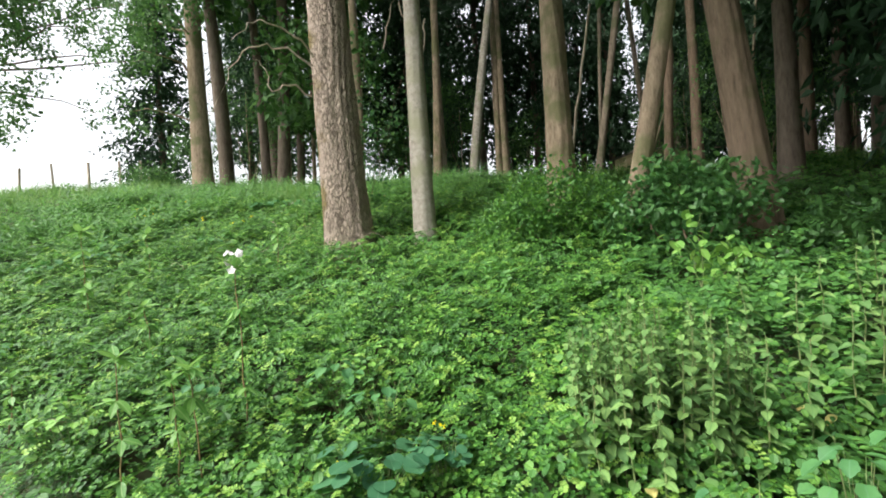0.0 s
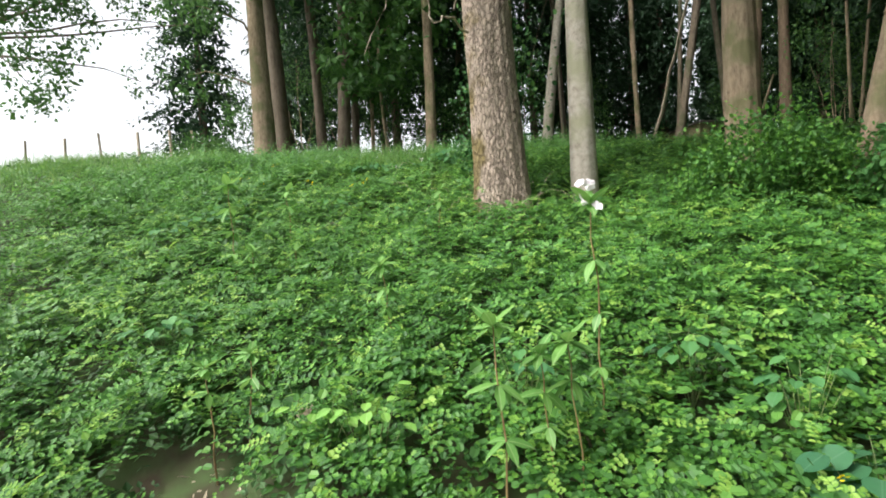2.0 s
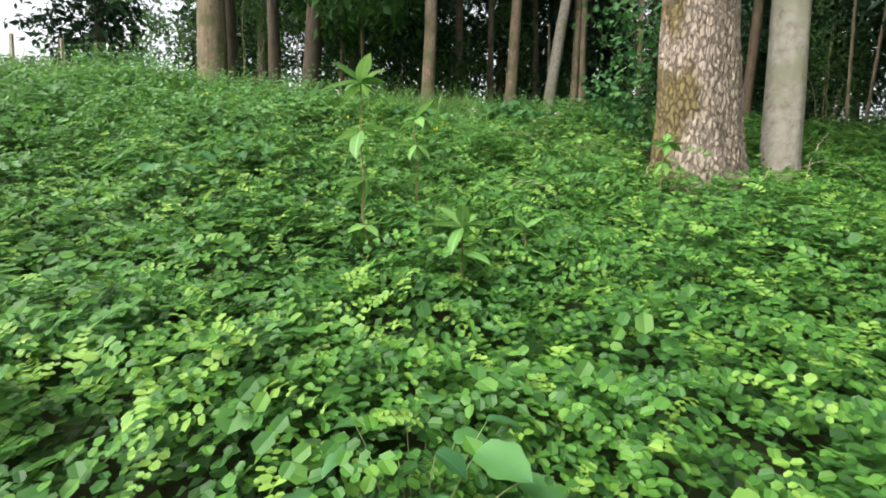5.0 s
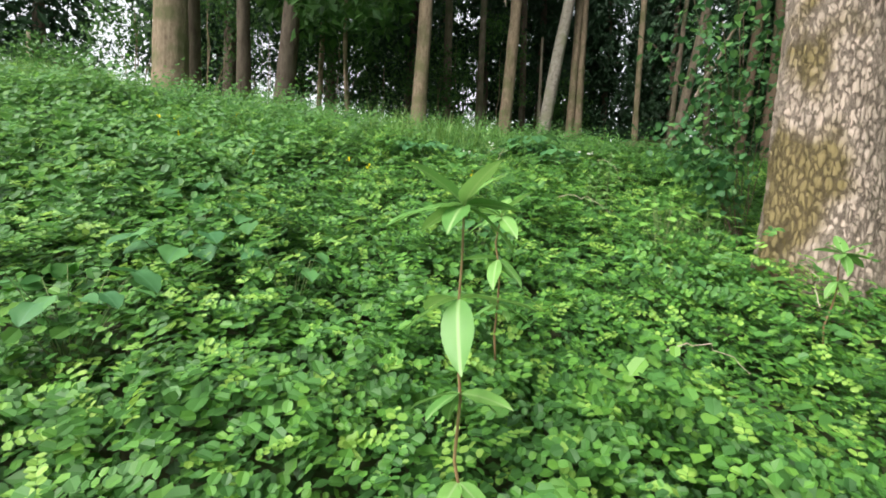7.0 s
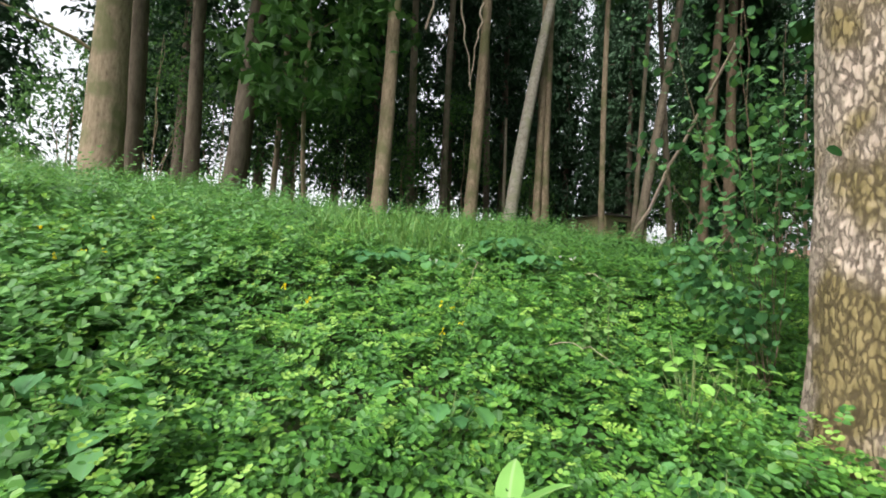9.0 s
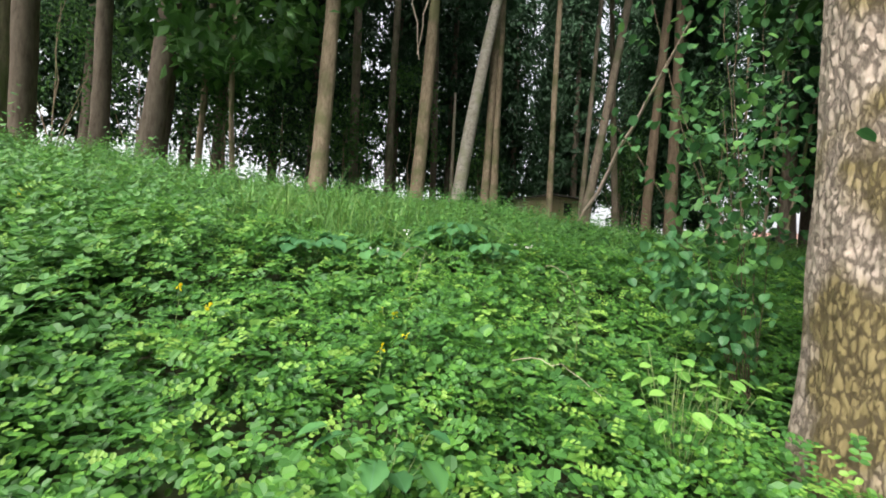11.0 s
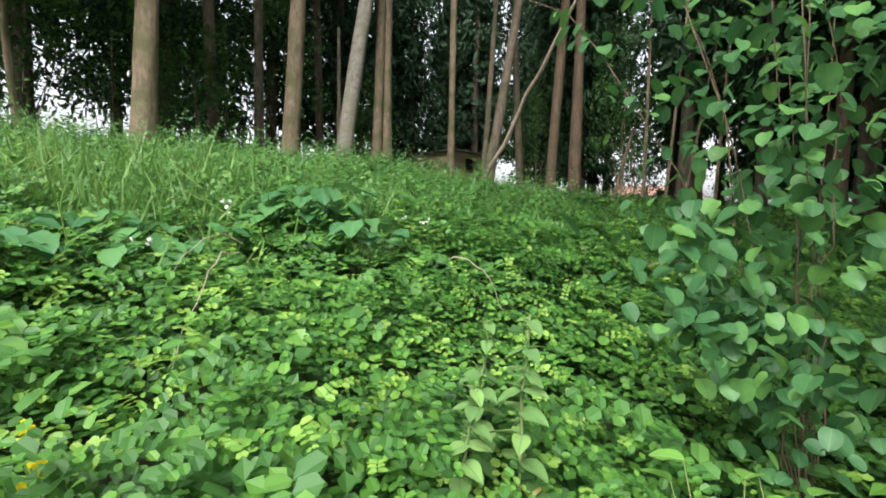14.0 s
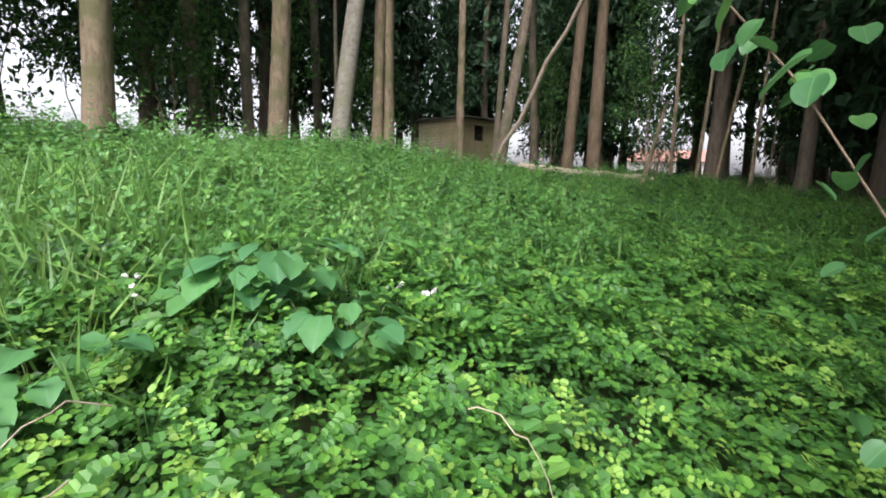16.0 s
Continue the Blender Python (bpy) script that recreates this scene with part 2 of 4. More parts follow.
def tube(points, radii, sides=8):
    """Vertices and quads of a tapering tube through points."""
    p, r = np.asarray(points, float), np.asarray(radii, float)
    d = unit(np.gradient(p, axis=0))
    ref = np.where(np.abs(d[:, 2:3]) > 0.9, [[1.0, 0, 0]], [[0, 0, 1.0]])
    s = unit(np.cross(d, ref))
    w = np.cross(s, d)
    a = np.linspace(0, 2 * np.pi, sides, endpoint=False)
    v = p[:, None] + r[:, None, None] * (np.cos(a)[None, :, None] * s[:, None] + np.sin(a)[None, :, None] * w[:, None])
    i, j = np.meshgrid(np.arange(len(p) - 1), np.arange(sides), indexing="ij")
    k = (j + 1) % sides
    f = np.stack([i * sides + j, i * sides + k, (i + 1) * sides + k, (i + 1) * sides + j], -1).reshape(-1, 4)
    return v.reshape(-1, 3), f


def tubes_mesh(name, lines, mat, sides=6):
    vs, fs, n = [], [], 0
    for pts, rad in lines:
        v, f = tube(pts, rad, sides)
        vs.append(v)
        fs.append(f + n)
        n += len(v)
    return mesh_from(name, np.concatenate(vs), np.concatenate(fs), mat, True)


def curve_line(a, b, sag=0.0, wiggle=0.0, n=8):
    t = np.linspace(0, 1, n)[:, None]
    p = np.asarray(a, float) * (1 - t) + np.asarray(b, float) * t
    p[:, 2] += sag * 4 * (t * (1 - t))[:, 0]
    p[1:-1] += rng.normal(0, wiggle, (n - 2, 3)) if wiggle else 0
    return p


# ---- the lie of the land ----
def bank(x, y):
    """Height of the top of the low growth on the bank."""
    x, y = np.asarray(x, float), np.asarray(y, float)
    z = np.interp(y, [-60, -6, 0, 2.4, 2.9, 3.7, 6.9, 9.8, 14, 17, 25, 60, 400], [-2.5, -1.2, -0.2, 0.1, 0.30, 0.73, 1.70, 2.66, 3.45, 3.75, 4.0, 4.2, 4.3])
    left = np.clip((-4.5 - x) * 0.09, 0, 0.75) * np.clip((y - 1.5) / 6, 0, 1) * np.clip((60 - y) / 30, 0, 1)
    lumps = 0.06 * np.sin(x * 1.9 + 1.3 * np.sin(y * 1.1)) * np.sin(y * 2.1 + 0.7) + 0.035 * np.sin(x * 4.7 + y * 1.7) * np.sin(y * 4.1 - x)
    dip = 0.3 * np.clip((x + 1) / 3, 0, 1) * np.clip((y - 9) / 5, 0, 1) * np.clip((40 - y) / 15, 0, 1)
    return z + left - dip + lumps * np.clip((40 - np.hypot(x, y)) / 20, 0, 1)


def soil(x, y):
    near = np.clip((20 - np.hypot(np.asarray(x) + 3, np.asarray(y) - 5)) / 8, 0.3, 1)
    return bank(x, y) - 0.30 * near


def grid_lines(lo, hi, a, b, fine):
    return np.concatenate([lo + (a - lo) * np.linspace(0, 1, 14)[:-1] ** 0.35, np.arange(a, b, fine), b + (hi - b) * np.linspace(0, 1, 14) ** 3])


gx, gy = grid_lines(-400, 400, -14, 12, 0.2), grid_lines(-400, 400, -3, 24, 0.2)
X, Y = np.meshgrid(gx, gy)
ij = np.arange(X.size).reshape(X.shape)
ground = new("ground", mesh_from("ground", np.stack([X, Y, soil(X, Y)], -1).reshape(-1, 3),
             np.stack([ij[:-1, :-1], ij[:-1, 1:], ij[1:, 1:], ij[1:, :-1]], -1).reshape(-1, 4), M_SOIL, True))
tagged(ground, "sloping woodland bank of dark soil and leaf litter", "ground", kind="structure")


def on_bank(x, y, dz=0.0):
    return np.stack([x, y, bank(x, y) + dz], -1)


def scatter(count, x0, x1, y0, y1, keep=None):
    x, y = rng.uniform(x0, x1, count), rng.uniform(y0, y1, count)
    if keep is not None:
        k = keep(x, y)
        x, y = x[k], y[k]
    return x, y


# ---- carpet of low creeping shrub ----
BARE = [(-3.95, 2.75, 0.5), (-3.45, 2.5, 0.36), (-0.05, 3.9, 0.16)]


def grows(x, y):
    ok = np.ones(len(x), bool)
    for bx, by, r in BARE:
        ok &= np.hypot(x - bx, y - by) > r * rng.uniform(0.7, 1.1, len(x))
    for bx, by, r in ((-2.36, 6.89, 0.38), (-1.25, 7.3, 0.2), (3.0, 6.3, 0.3)):
        ok &= np.hypot(x - bx, y - by) > r
    return ok


def tufts(x, y):
    """Hummocks a hand or two across in the low growth."""
    return (0.07 * np.sin(2.3 * x + 1.7 * np.sin(1.9 * y)) * np.sin(3.1 * y + 1.3 * np.sin(2.1 * x + 1))
            + 0.075 * np.sin(5.1 * x + 2.2 * np.sin(3.3 * y)) * np.sin(4.7 * y + 1.9 * np.sin(2.9 * x))
            + 0.05 * np.sin(11.0 * x + 2 * np.sin(7 * y)) * np.sin(10.1 * y + 1.7 * np.sin(8 * x)))


def sprays(name, count, area, pairs, leaf, reach, mat, shape=HEX, lift=0.0, spread=0.12, keep=grows, upright=0.12):
    """Arching twigs with opposite leaflets, thrown over the bank."""
    x, y = scatter(count, *area, keep)
    o = on_bank(x, y, lift) + np.stack([0 * x, 0 * x, rng.normal(-0.05, spread * 0.5, len(x)) + tufts(x, y)], -1)
    h = rng.uniform(0, 2 * np.pi, len(x))
    rise = rng.normal(upright, 0.3, len(x))
    d = np.stack([np.cos(h), np.sin(h) , rise], -1)
    d[:, 2] += 0.25 * d[:, 1]
    size = rng.uniform(0.7, 1.25, len(x))
    s = np.linspace(0.12, 1, pairs)
    mid = o[:, None] + d[:, None] * (s[None, :, None] * reach * size[:, None, None])
    mid[:, :, 2] -= 0.55 * reach * size[:, None] * s[None] ** 2 * 0.6
    base = np.repeat(mid.reshape(-1, 3), 2, 0)
    dd = np.repeat(np.repeat(d, pairs, 0), 2, 0)
    sg = np.tile([1.0, -1.0], len(x) * pairs)[:, None]
    tilt = rng.normal(0, 0.24, (len(x), 3))
    up = np.array([[-0.08, -0.3, 1.0]]) + np.repeat(tilt, pairs * 2, 0) + rng.normal(0, 0.17, (len(base), 3))
    side = unit(np.cross(up, dd))
    along = side * sg + 0.35 * dd + rng.normal(0, 0.14, base.shape)
    n = len(base)
    ln = leaf * rng.uniform(0.7, 1.25, n) * np.repeat(np.tile(1.15 - 0.45 * s, len(x)), 2)
    return tagged(new(name, leaves_mesh(name, base, along, up, ln, ln * 0.86, mat, shape)), kind="stuff")


tagged(sprays("creeping_shrub_carpet", 21000, (-7.5, 1.3, 1.2, 10.2), 7, 0.034, 0.25, M_CARPET, HEX, 0.0, 0.16),
       "dense carpet of small round green leaves covering the bank", "ground cover")
tagged(sprays("young_shoot_tips", 3400, (-7.5, 1.3, 1.2, 10.2), 6, 0.027, 0.14, M_TIP, HEX, 0.06, 0.1),
       "fresh yellow-green shoot tips standing over the carpet", "ground cover")
tagged(sprays("creeping_shrub_carpet_far", 13000, (-17, 9, 0.8, 17.5), 5, 0.05, 0.34, M_CARPET, RHOMB, -0.01),
       "low green leafy growth over the upper bank", "ground cover")
tagged(sprays("low_undergrowth", 12000, (-9, 4, 0.5, 12), 5, 0.055, 0.26, M_SHADE_LEAF, RHOMB, -0.14, 0.1),
       "leaves under the carpet, coloured dark green for shade", "ground cover")
tagged(sprays("woodland_floor_growth", 11000, (-16, 24, 10, 32), 4, 0.1, 0.4, M_SHADE_LEAF, RHOMB, -0.05, 0.25),
       "woodland floor plants coloured dark green for shade", "ground cover")
tagged(sprays("mid_bank_growth", 9000, (-9, 6, 9.6, 16.5), 5, 0.05, 0.32, M_CARPET, RHOMB, 0.0, 0.16),
       "thick green leafy growth on the upper bank", "ground cover")
tagged(sprays("side_growth", 3800, (1.2, 5.5, 0.8, 8.5), 6, 0.05, 0.28, M_BROAD, HEX, 0.0, 0.16),
       "leafy green growth under the leaning trees", "ground cover")
tagged(sprays("left_bank_growth", 5500, (-13, -7.3, 2, 10), 5, 0.045, 0.28, M_CARPET, RHOMB, 0.0, 0.14),
       "low green growth on the open side of the bank", "ground cover")
tagged(sprays("larger_leaves", 1300, (-7.5, 1.3, 1.6, 10.2), 4, 0.062, 0.26, M_BROAD, HEX, 0.03, 0.1),
       "scattered larger green leaves in the carpet", "ground cover")
tagged(sprays("tall_herbs", 3600, (-9, -0.6, 9.8, 15), 8, 0.05, 0.36, M_BROAD, RHOMB, -0.1, 0.1, grows, 1.2),
       "upright leafy herbs along the top of the bank", "herbs")
tagged(sprays("foreground_growth", 5500, (-6, 5, -2.5, 2.0), 5, 0.042, 0.22, M_CARPET),
       "low green leaves at the foot of the bank", "ground cover")


tagged(sprays("ridge_herbs", 1500, (-9.5, -6.0, 6.8, 10.5), 7, 0.06, 0.4, M_BROAD, HEX, -0.12, 0.1, grows, 1.0),
       "tall leafy herbs on the higher side of the bank", "herbs")
tagged(sprays("shaded_herbs", 2600, (-2.6, 7, 9.6, 15.5), 8, 0.045, 0.38, M_CARPET, RHOMB, -0.12, 0.1, grows, 0.95),
       "soft green herbs standing in the wood's shade", "herbs")


def grass(name, count, area, height, keep=None):
    x, y = scatter(count, *area, keep)
    o = on_bank(x, y, -0.15)
    d = np.stack([rng.normal(0, 0.35, len(x)), rng.normal(0, 0.35, len(x)), np.ones(len(x))], -1)
    up = np.stack([rng.normal(0, 1, len(x)), rng.normal(0, 1, len(x)), 0.2 + 0 * x], -1)
    ln = height * rng.uniform(0.5, 1.3, len(x))
    return tagged(new(name, leaves_mesh(name, o, d, up, ln, 0.009 + 0.012 * rng.random(len(x)), M_GRASS, BLADE)), kind="stuff")


tagged(grass("tall_grass", 14000, (-16, -2.0, 9.0, 15.5), 0.43, lambda x, y: (np.sin(1.7 * x + y) + np.sin(2.3 * y - x) + rng.normal(0, 0.5, len(x)) > 0.1) & (y > 9.2 + 1.2 * rng.random(len(x)))), "tall pale green grass along the top of the bank", "grass")
tagged(grass("grass_tuft_field", 9000, (-3.6, 9, 9.8, 16), 0.36), "thin grass among the low plants", "grass")
tagged(sprays("rough_field_growth", 6500, (-30, 22, -16, 9), 5, 0.11, 0.5, M_BROAD, RHOMB, -0.05, 0.1, lambda x, y: (y < -1.5) | (x < -10) | (x > 6)), "rough low growth around the bank", "ground cover")
tagged(grass("arching_grass", 700, (-5.4, -3.7, 10.0, 11.8), 0.58), "long arching grass blades on the bank", "grass")
tagged(grass("ridge_grass", 9000, (-34, -9, 8, 17), 0.42), "grass on the ridge beside the field", "grass")


# ---- trees ----
def cell_edges(u, v, around):
    """Distance to the joints between jittered cells, closing round a trunk."""
    u, v = np.broadcast_arrays(u, v)
    jit = np.random.default_rng(3).random((around, 512, 2))
    iu, iv = np.floor(u).astype(int), np.floor(v).astype(int)
    d1, d2 = np.full(u.shape, 9.0), np.full(u.shape, 9.0)
    for du in (-1, 0, 1):
        for dv in (-1, 0, 1):
            j = jit[(iu + du) % around, (iv + dv) % 512]
            d = np.hypot(iu + du + j[..., 0] - u, iv + dv + j[..., 1] - v)
            d2 = np.minimum(d2, np.maximum(d1, d))
            d1 = np.minimum(d1, d)
    return d2 - d1


def trunk_mesh(name, base, top, r0, r1, mat, bend=(0, 0), sides=28, rings=40, ridge=0.012, flare=0.35, lobes=9):
    """A tapering, slightly bent trunk in its own space, with a flared foot and ridged bark."""
    h = top[2] - base[2]
    t = np.linspace(0, 1, rings)[:, None]
    a = np.linspace(0, 2 * np.pi, sides, endpoint=False)[None]
    cx = (top[0] - base[0]) * t + bend[0] * 4 * t * (1 - t)
    cy = (top[1] - base[1]) * t + bend[1] * 4 * t * (1 - t)
    z = h * t
    ph = rng.uniform(0, 6.28, 4)
    r = r0 + (r1 - r0) * t + r0 * flare * np.exp(-z / (0.45 + 0.35 * (r0 > 0.32))) * (1 + 0.35 * np.sin(5 * a + ph[0]))
    wob = np.sin(lobes * a + 2.3 * np.sin(z * 1.7 + ph[1]) + 1.5 * np.sin(3 * a + z * 0.9)) * np.sin(z * 3.1 + 4 * np.sin(2 * a + ph[2]) + ph[3])
    r = r + ridge * wob + r0 * 0.04 * np.sin(2 * a + z * 0.8 + ph[2])
    if sides > 100:
        edge = cell_edges(a / (2 * np.pi) * 52 + 0.5 * np.sin(z * 9 + 3 * np.sin(a * 4)) + 0.2 * np.sin(z * 31), z * 9 + 0.6 * np.sin(a * 11 + z * 3), 52)
        r = r - 0.013 * np.exp(-(edge / 0.11) ** 2) + 0.006 * np.minimum(edge, 0.4)
    v = np.stack([cx + r * np.cos(a), cy + r * np.sin(a), z + 0 * a], -1)
    i, j = np.meshgrid(np.arange(rings - 1), np.arange(sides), indexing="ij")
    k = (j + 1) % sides
    f = np.stack([i * sides + j, i * sides + k, (i + 1) * sides + k, (i + 1) * sides + j], -1).reshape(-1, 4)
    return mesh_from(name, v.reshape(-1, 3), f, mat, True)


def crown_mesh(name, blobs, count, size, mat, droop=0.4, shape=RHOMB):
    """Leaves gathered in clumps that fill ellipsoids unevenly: blobs of centre and radii."""
    base = []
    vol = np.array([r[0] * r[1] * r[2] for _, r in blobs])
    for (c, r), share in zip(blobs, vol / vol.sum()):
        n = max(int(count * share), 8)
        g = max(n // 22, 2)
        q = unit(rng.normal(0, 1, (g, 3))) * rng.uniform(0.35, 1, (g, 1)) ** 0.6
        p = np.repeat(q, 22, 0)[:n] if g * 22 >= n else np.repeat(q, n // g + 1, 0)[:n]
        p = p * np.asarray(r) + rng.normal(0, 0.16, p.shape) * np.mean(r) ** 0.5
        base.append(p + np.asarray(c))
    base = np.concatenate(base)
    along = rng.normal(0, 1, base.shape) - [0, 0, droop]
    up = rng.normal(0, 0.6, base.shape) + [0, 0, 1]
    ln = size * rng.uniform(0.6, 1.3, len(base))
    return leaves_mesh(name, base, along, up, ln, ln * 0.7, mat, shape)


CROWNS = [crown_mesh("crown", [((0, 0, 0), (2.4, 2.4, 2.0)), ((1.2, 0.7, -1.2), (1.5, 1.5, 1.0)), ((-1.3, -0.5, 1.2), (1.7, 1.7, 1.3)), ((0.2, -1.4, -0.8), (1.3, 1.2, 1))], 2600, 0.3, M_CROWN) for _ in range(3)]


def tree(label, x, y, radius, lean, height, mat, name="tree", crown_at=None, bend=(0, 0), sides=20, rings=30, ridge=0.006, limbs=4, lean_y=0.0, flare=0.3, crown_size=1.0, group="trees of the wood", spread=()):
    z0 = float(bank(x, y)) - 0.55
    root = new(name)
    root.matrix_basis = pose(x - lean * 0.55, y - lean_y * 0.55, z0)
    top = np.array([lean * height, lean_y * height, height])
    child("trunk", trunk_mesh("trunk", (0, 0, 0), top, radius, radius * 0.55, mat, bend, sides, rings, ridge, flare), root)
    if crown_at:
        for i in range(limbs):
            t = rng.uniform(0.72, 0.97)
            p = top * t + np.array([bend[0], bend[1], 0]) * 4 * t * (1 - t)
            az = i * 6.283 / limbs + rng.uniform(-0.4, 0.4)
            q = p + np.array([np.cos(az) * 1.7, np.sin(az) * 1.7, rng.uniform(0.7, 1.6)])
            child("limb", tubes_mesh("limb", [(curve_line(p, q, 0.15, 0.05), np.linspace(radius * 0.3, radius * 0.07, 8))], mat), root)
        c = child("crown", CROWNS[int(rng.integers(3))], root)
        c.matrix_basis = Matrix.LocRotScale((top[0], top[1], crown_at), Euler((0, 0, rng.uniform(0, 6.28))), (crown_size,) * 3)
        # extra crowns and limbs, added above the view to shade what stands below
        for dx, dy, dz in spread:
            c = child("crown", CROWNS[int(rng.integers(3))], root)
            c.matrix_basis = Matrix.LocRotScale((top[0] + dx, top[1] + dy, crown_at + dz), Euler((0, 0, rng.uniform(0, 6.28))), (crown_size,) * 3)
            child("limb", tubes_mesh("limb", [(curve_line(top * 0.8, (top[0] + dx, top[1] + dy, crown_at + dz), 0.3, 0.05), np.linspace(radius * 0.35, radius * 0.08, 8))], mat), root)
    return tagged(root, label, "tree", group)


low_crowns = []
tree("large old tree with pale deeply fissured mossy bark", -2.31, 6.91, 0.325, -0.03, 9.5, M_BARK_BIG, "broadleaf_tree", 10.2, sides=280, rings=560, ridge=0.012, flare=0.4, crown_size=1.5)
tree("slim tree with smooth grey bark", -1.25, 7.3, 0.165, 0.011, 9, M_BARK_GREY, "broadleaf_tree", 9.4, sides=40, rings=80, ridge=0.006, flare=0.2)
tree("stout tan-barked tree behind a leafy mound", 0.84, 7.6, 0.215, 0.01, 9, M_BARK_TAN, "broadleaf_tree", 8.6, sides=60, rings=80, ridge=0.011, crown_size=1.4, spread=((0.5, -3, -0.2), (-1.8, -1.5, 0.6)))
tree("grey tree leaning over leafy shrubs", 1.54, 6.5, 0.13, 0.22, 8, M_BARK_TAN, "broadleaf_tree", 8.0, crown_size=1.3, spread=((-1.8, -2.8, 0.5), (-0.5, -4.5, 1.0)), sides=32, rings=60, ridge=0.006)
tree("thick brown tree leaning towards the wood edge", 2.95, 6.3, 0.225, -0.13, 9, M_BARK_BROWN, "broadleaf_tree", 9.2, sides=60, rings=70, ridge=0.012, bend=(0.12, 0), flare=0.15, crown_size=1.4, spread=((0.5, -2.5, -0.2), (2.0, -4, 0.3), (1.8, -0.5, -0.6)))
tree("stout grey-brown tree at the wood edge", -9.13, 13.9, 0.3, -0.0, 11, M_BARK_TAN, "broadleaf_tree", 9.5, lean_y=0.0, sides=44, rings=60, ridge=0.01, crown_size=1.3)
for c, r, n in (((-0.9, -1.4, 3.9), (1.0, 0.9, 0.8), 600), ((0.3, -1.8, 4.9), (1.2, 1.0, 0.9), 1100), ((-1.7, -0.8, 2.4), (0.8, 0.7, 0.7), 260), ((-2.2, -0.4, 5.2), (1.1, 0.9, 1.0), 300), ((-0.5, -0.6, 6.6), (1.8, 1.5, 1.0), 600)):
    low_crowns.append((c, r, n))
# brown bark on the right-hand trunks also darkens them for the wood's shade
for x, y, r, lean, h, mat in (
        (-9.5, 15.8, 0.26, -0.06, 12, M_BARK_DARK), (-8.67, 17, 0.18, -0.04, 12, M_BARK_DARK), 
        (6.22, 11, 0.125, 0.03, 11, M_BARK_BROWN), 
        (-4.5, 14.8, 0.16, 0.0, 12, M_BARK_TAN), (-3.22, 19, 0.13, -0.014, 13, M_BARK_TAN), (-2.26, 19, 0.115, 0.014, 13, M_BARK_TAN),
        (-2.23, 16.2, 0.15, 0.026, 13, M_BARK_TAN), (0.21, 23, 0.14, -0.04, 13, M_BARK_DARK),
        (-0.21, 17, 0.115, 0.0, 13, M_BARK_TAN), (0.06, 17, 0.13, 0.01, 13, M_BARK_TAN), (2.02, 17.5, 0.09, 0.013, 12, M_BARK_TAN),
        (3.2, 17.7, 0.145, 0.17, 12, M_BARK_TAN), (3.45, 18.2, 0.08, 0.06, 12, M_BARK_TAN), (5.68, 18, 0.16, 0.08, 13, M_BARK_BROWN), (6.65, 18, 0.185, 0.01, 13, M_BARK_BROWN),
        (5.38, 19, 0.11, -0.07, 12, M_BARK_TAN), (-7.56, 16, 0.22, 0.043, 13, M_BARK_DARK), (-7.81, 18, 0.155, 0.038, 13, M_BARK_DARK),
        (-6.81, 17, 0.07, 0.04, 9, M_BARK_TAN), (-5.94, 16, 0.055, -0.03, 5, M_BARK_TAN), 
        (17.5, 20, 0.17, -0.05, 12, M_BARK_DARK), (18.2, 19, 0.14, -0.05, 12, M_BARK_DARK), (8.4, 13.5, 0.16, 0.02, 12, M_BARK_DARK)):
    # tan trunks deeper than y 17.6 take the dimmed copy
    tree("tall straight woodland tree with a bare brown trunk" if r > 0.1 else "thin young woodland tree with a bare stem", x, y, r, lean, h, M_BARK_TAN_DIM if mat is M_BARK_TAN and y > 17.6 else mat, "woodland_tree", h - 0.5, bend=tuple(rng.uniform(-0.16, 0.16, 2)), crown_size=0.95, limbs=3, rings=40, ridge=0.01, flare=0.4)
tree("pale woodland tree with a curved leaning trunk", -1.0, 16.7, 0.165, 0.19, 12, M_BARK_GREY, "woodland_tree", 11.5, bend=(-0.25, 0), ridge=0.005)
for x, y, lean, h in ((3.82, 14, 0.34, 2.2), (6.86, 15, 0.11, 6), (7.62, 15, 0.25, 6), (7.3, 16, 0.0, 6), (8.0, 14.4, 0.07, 5)):
    tree("thin leaning sapling stem", x, y, 0.05, lean, h, M_BARK_TAN, "sapling", sides=8, rings=14, ridge=0.002)
# added trees, mostly out of view, whose crowns block light from right and behind
for x, y in ((6.5, 2.2), (8.8, 4.6), (6.2, -2.5), (11.5, 1.5), (9.5, -3.0), (5.0, 9.4), (10.8, 9.2), (4.4, -4.5), (2.2, -8)):
    tree("broad woodland tree added to shade the bank's foot", x, y, 0.2, 0.0, 8.5, M_BARK_DARK, "woodland_tree", 7.4, crown_size=1.55, limbs=3, bend=(0.1, 0.1))
tree("broken dead tree snag without bark", -0.2, 19.6, 0.07, -0.01, 4.5, M_TWIG, "dead_tree", sides=10, rings=16, ridge=0.004)


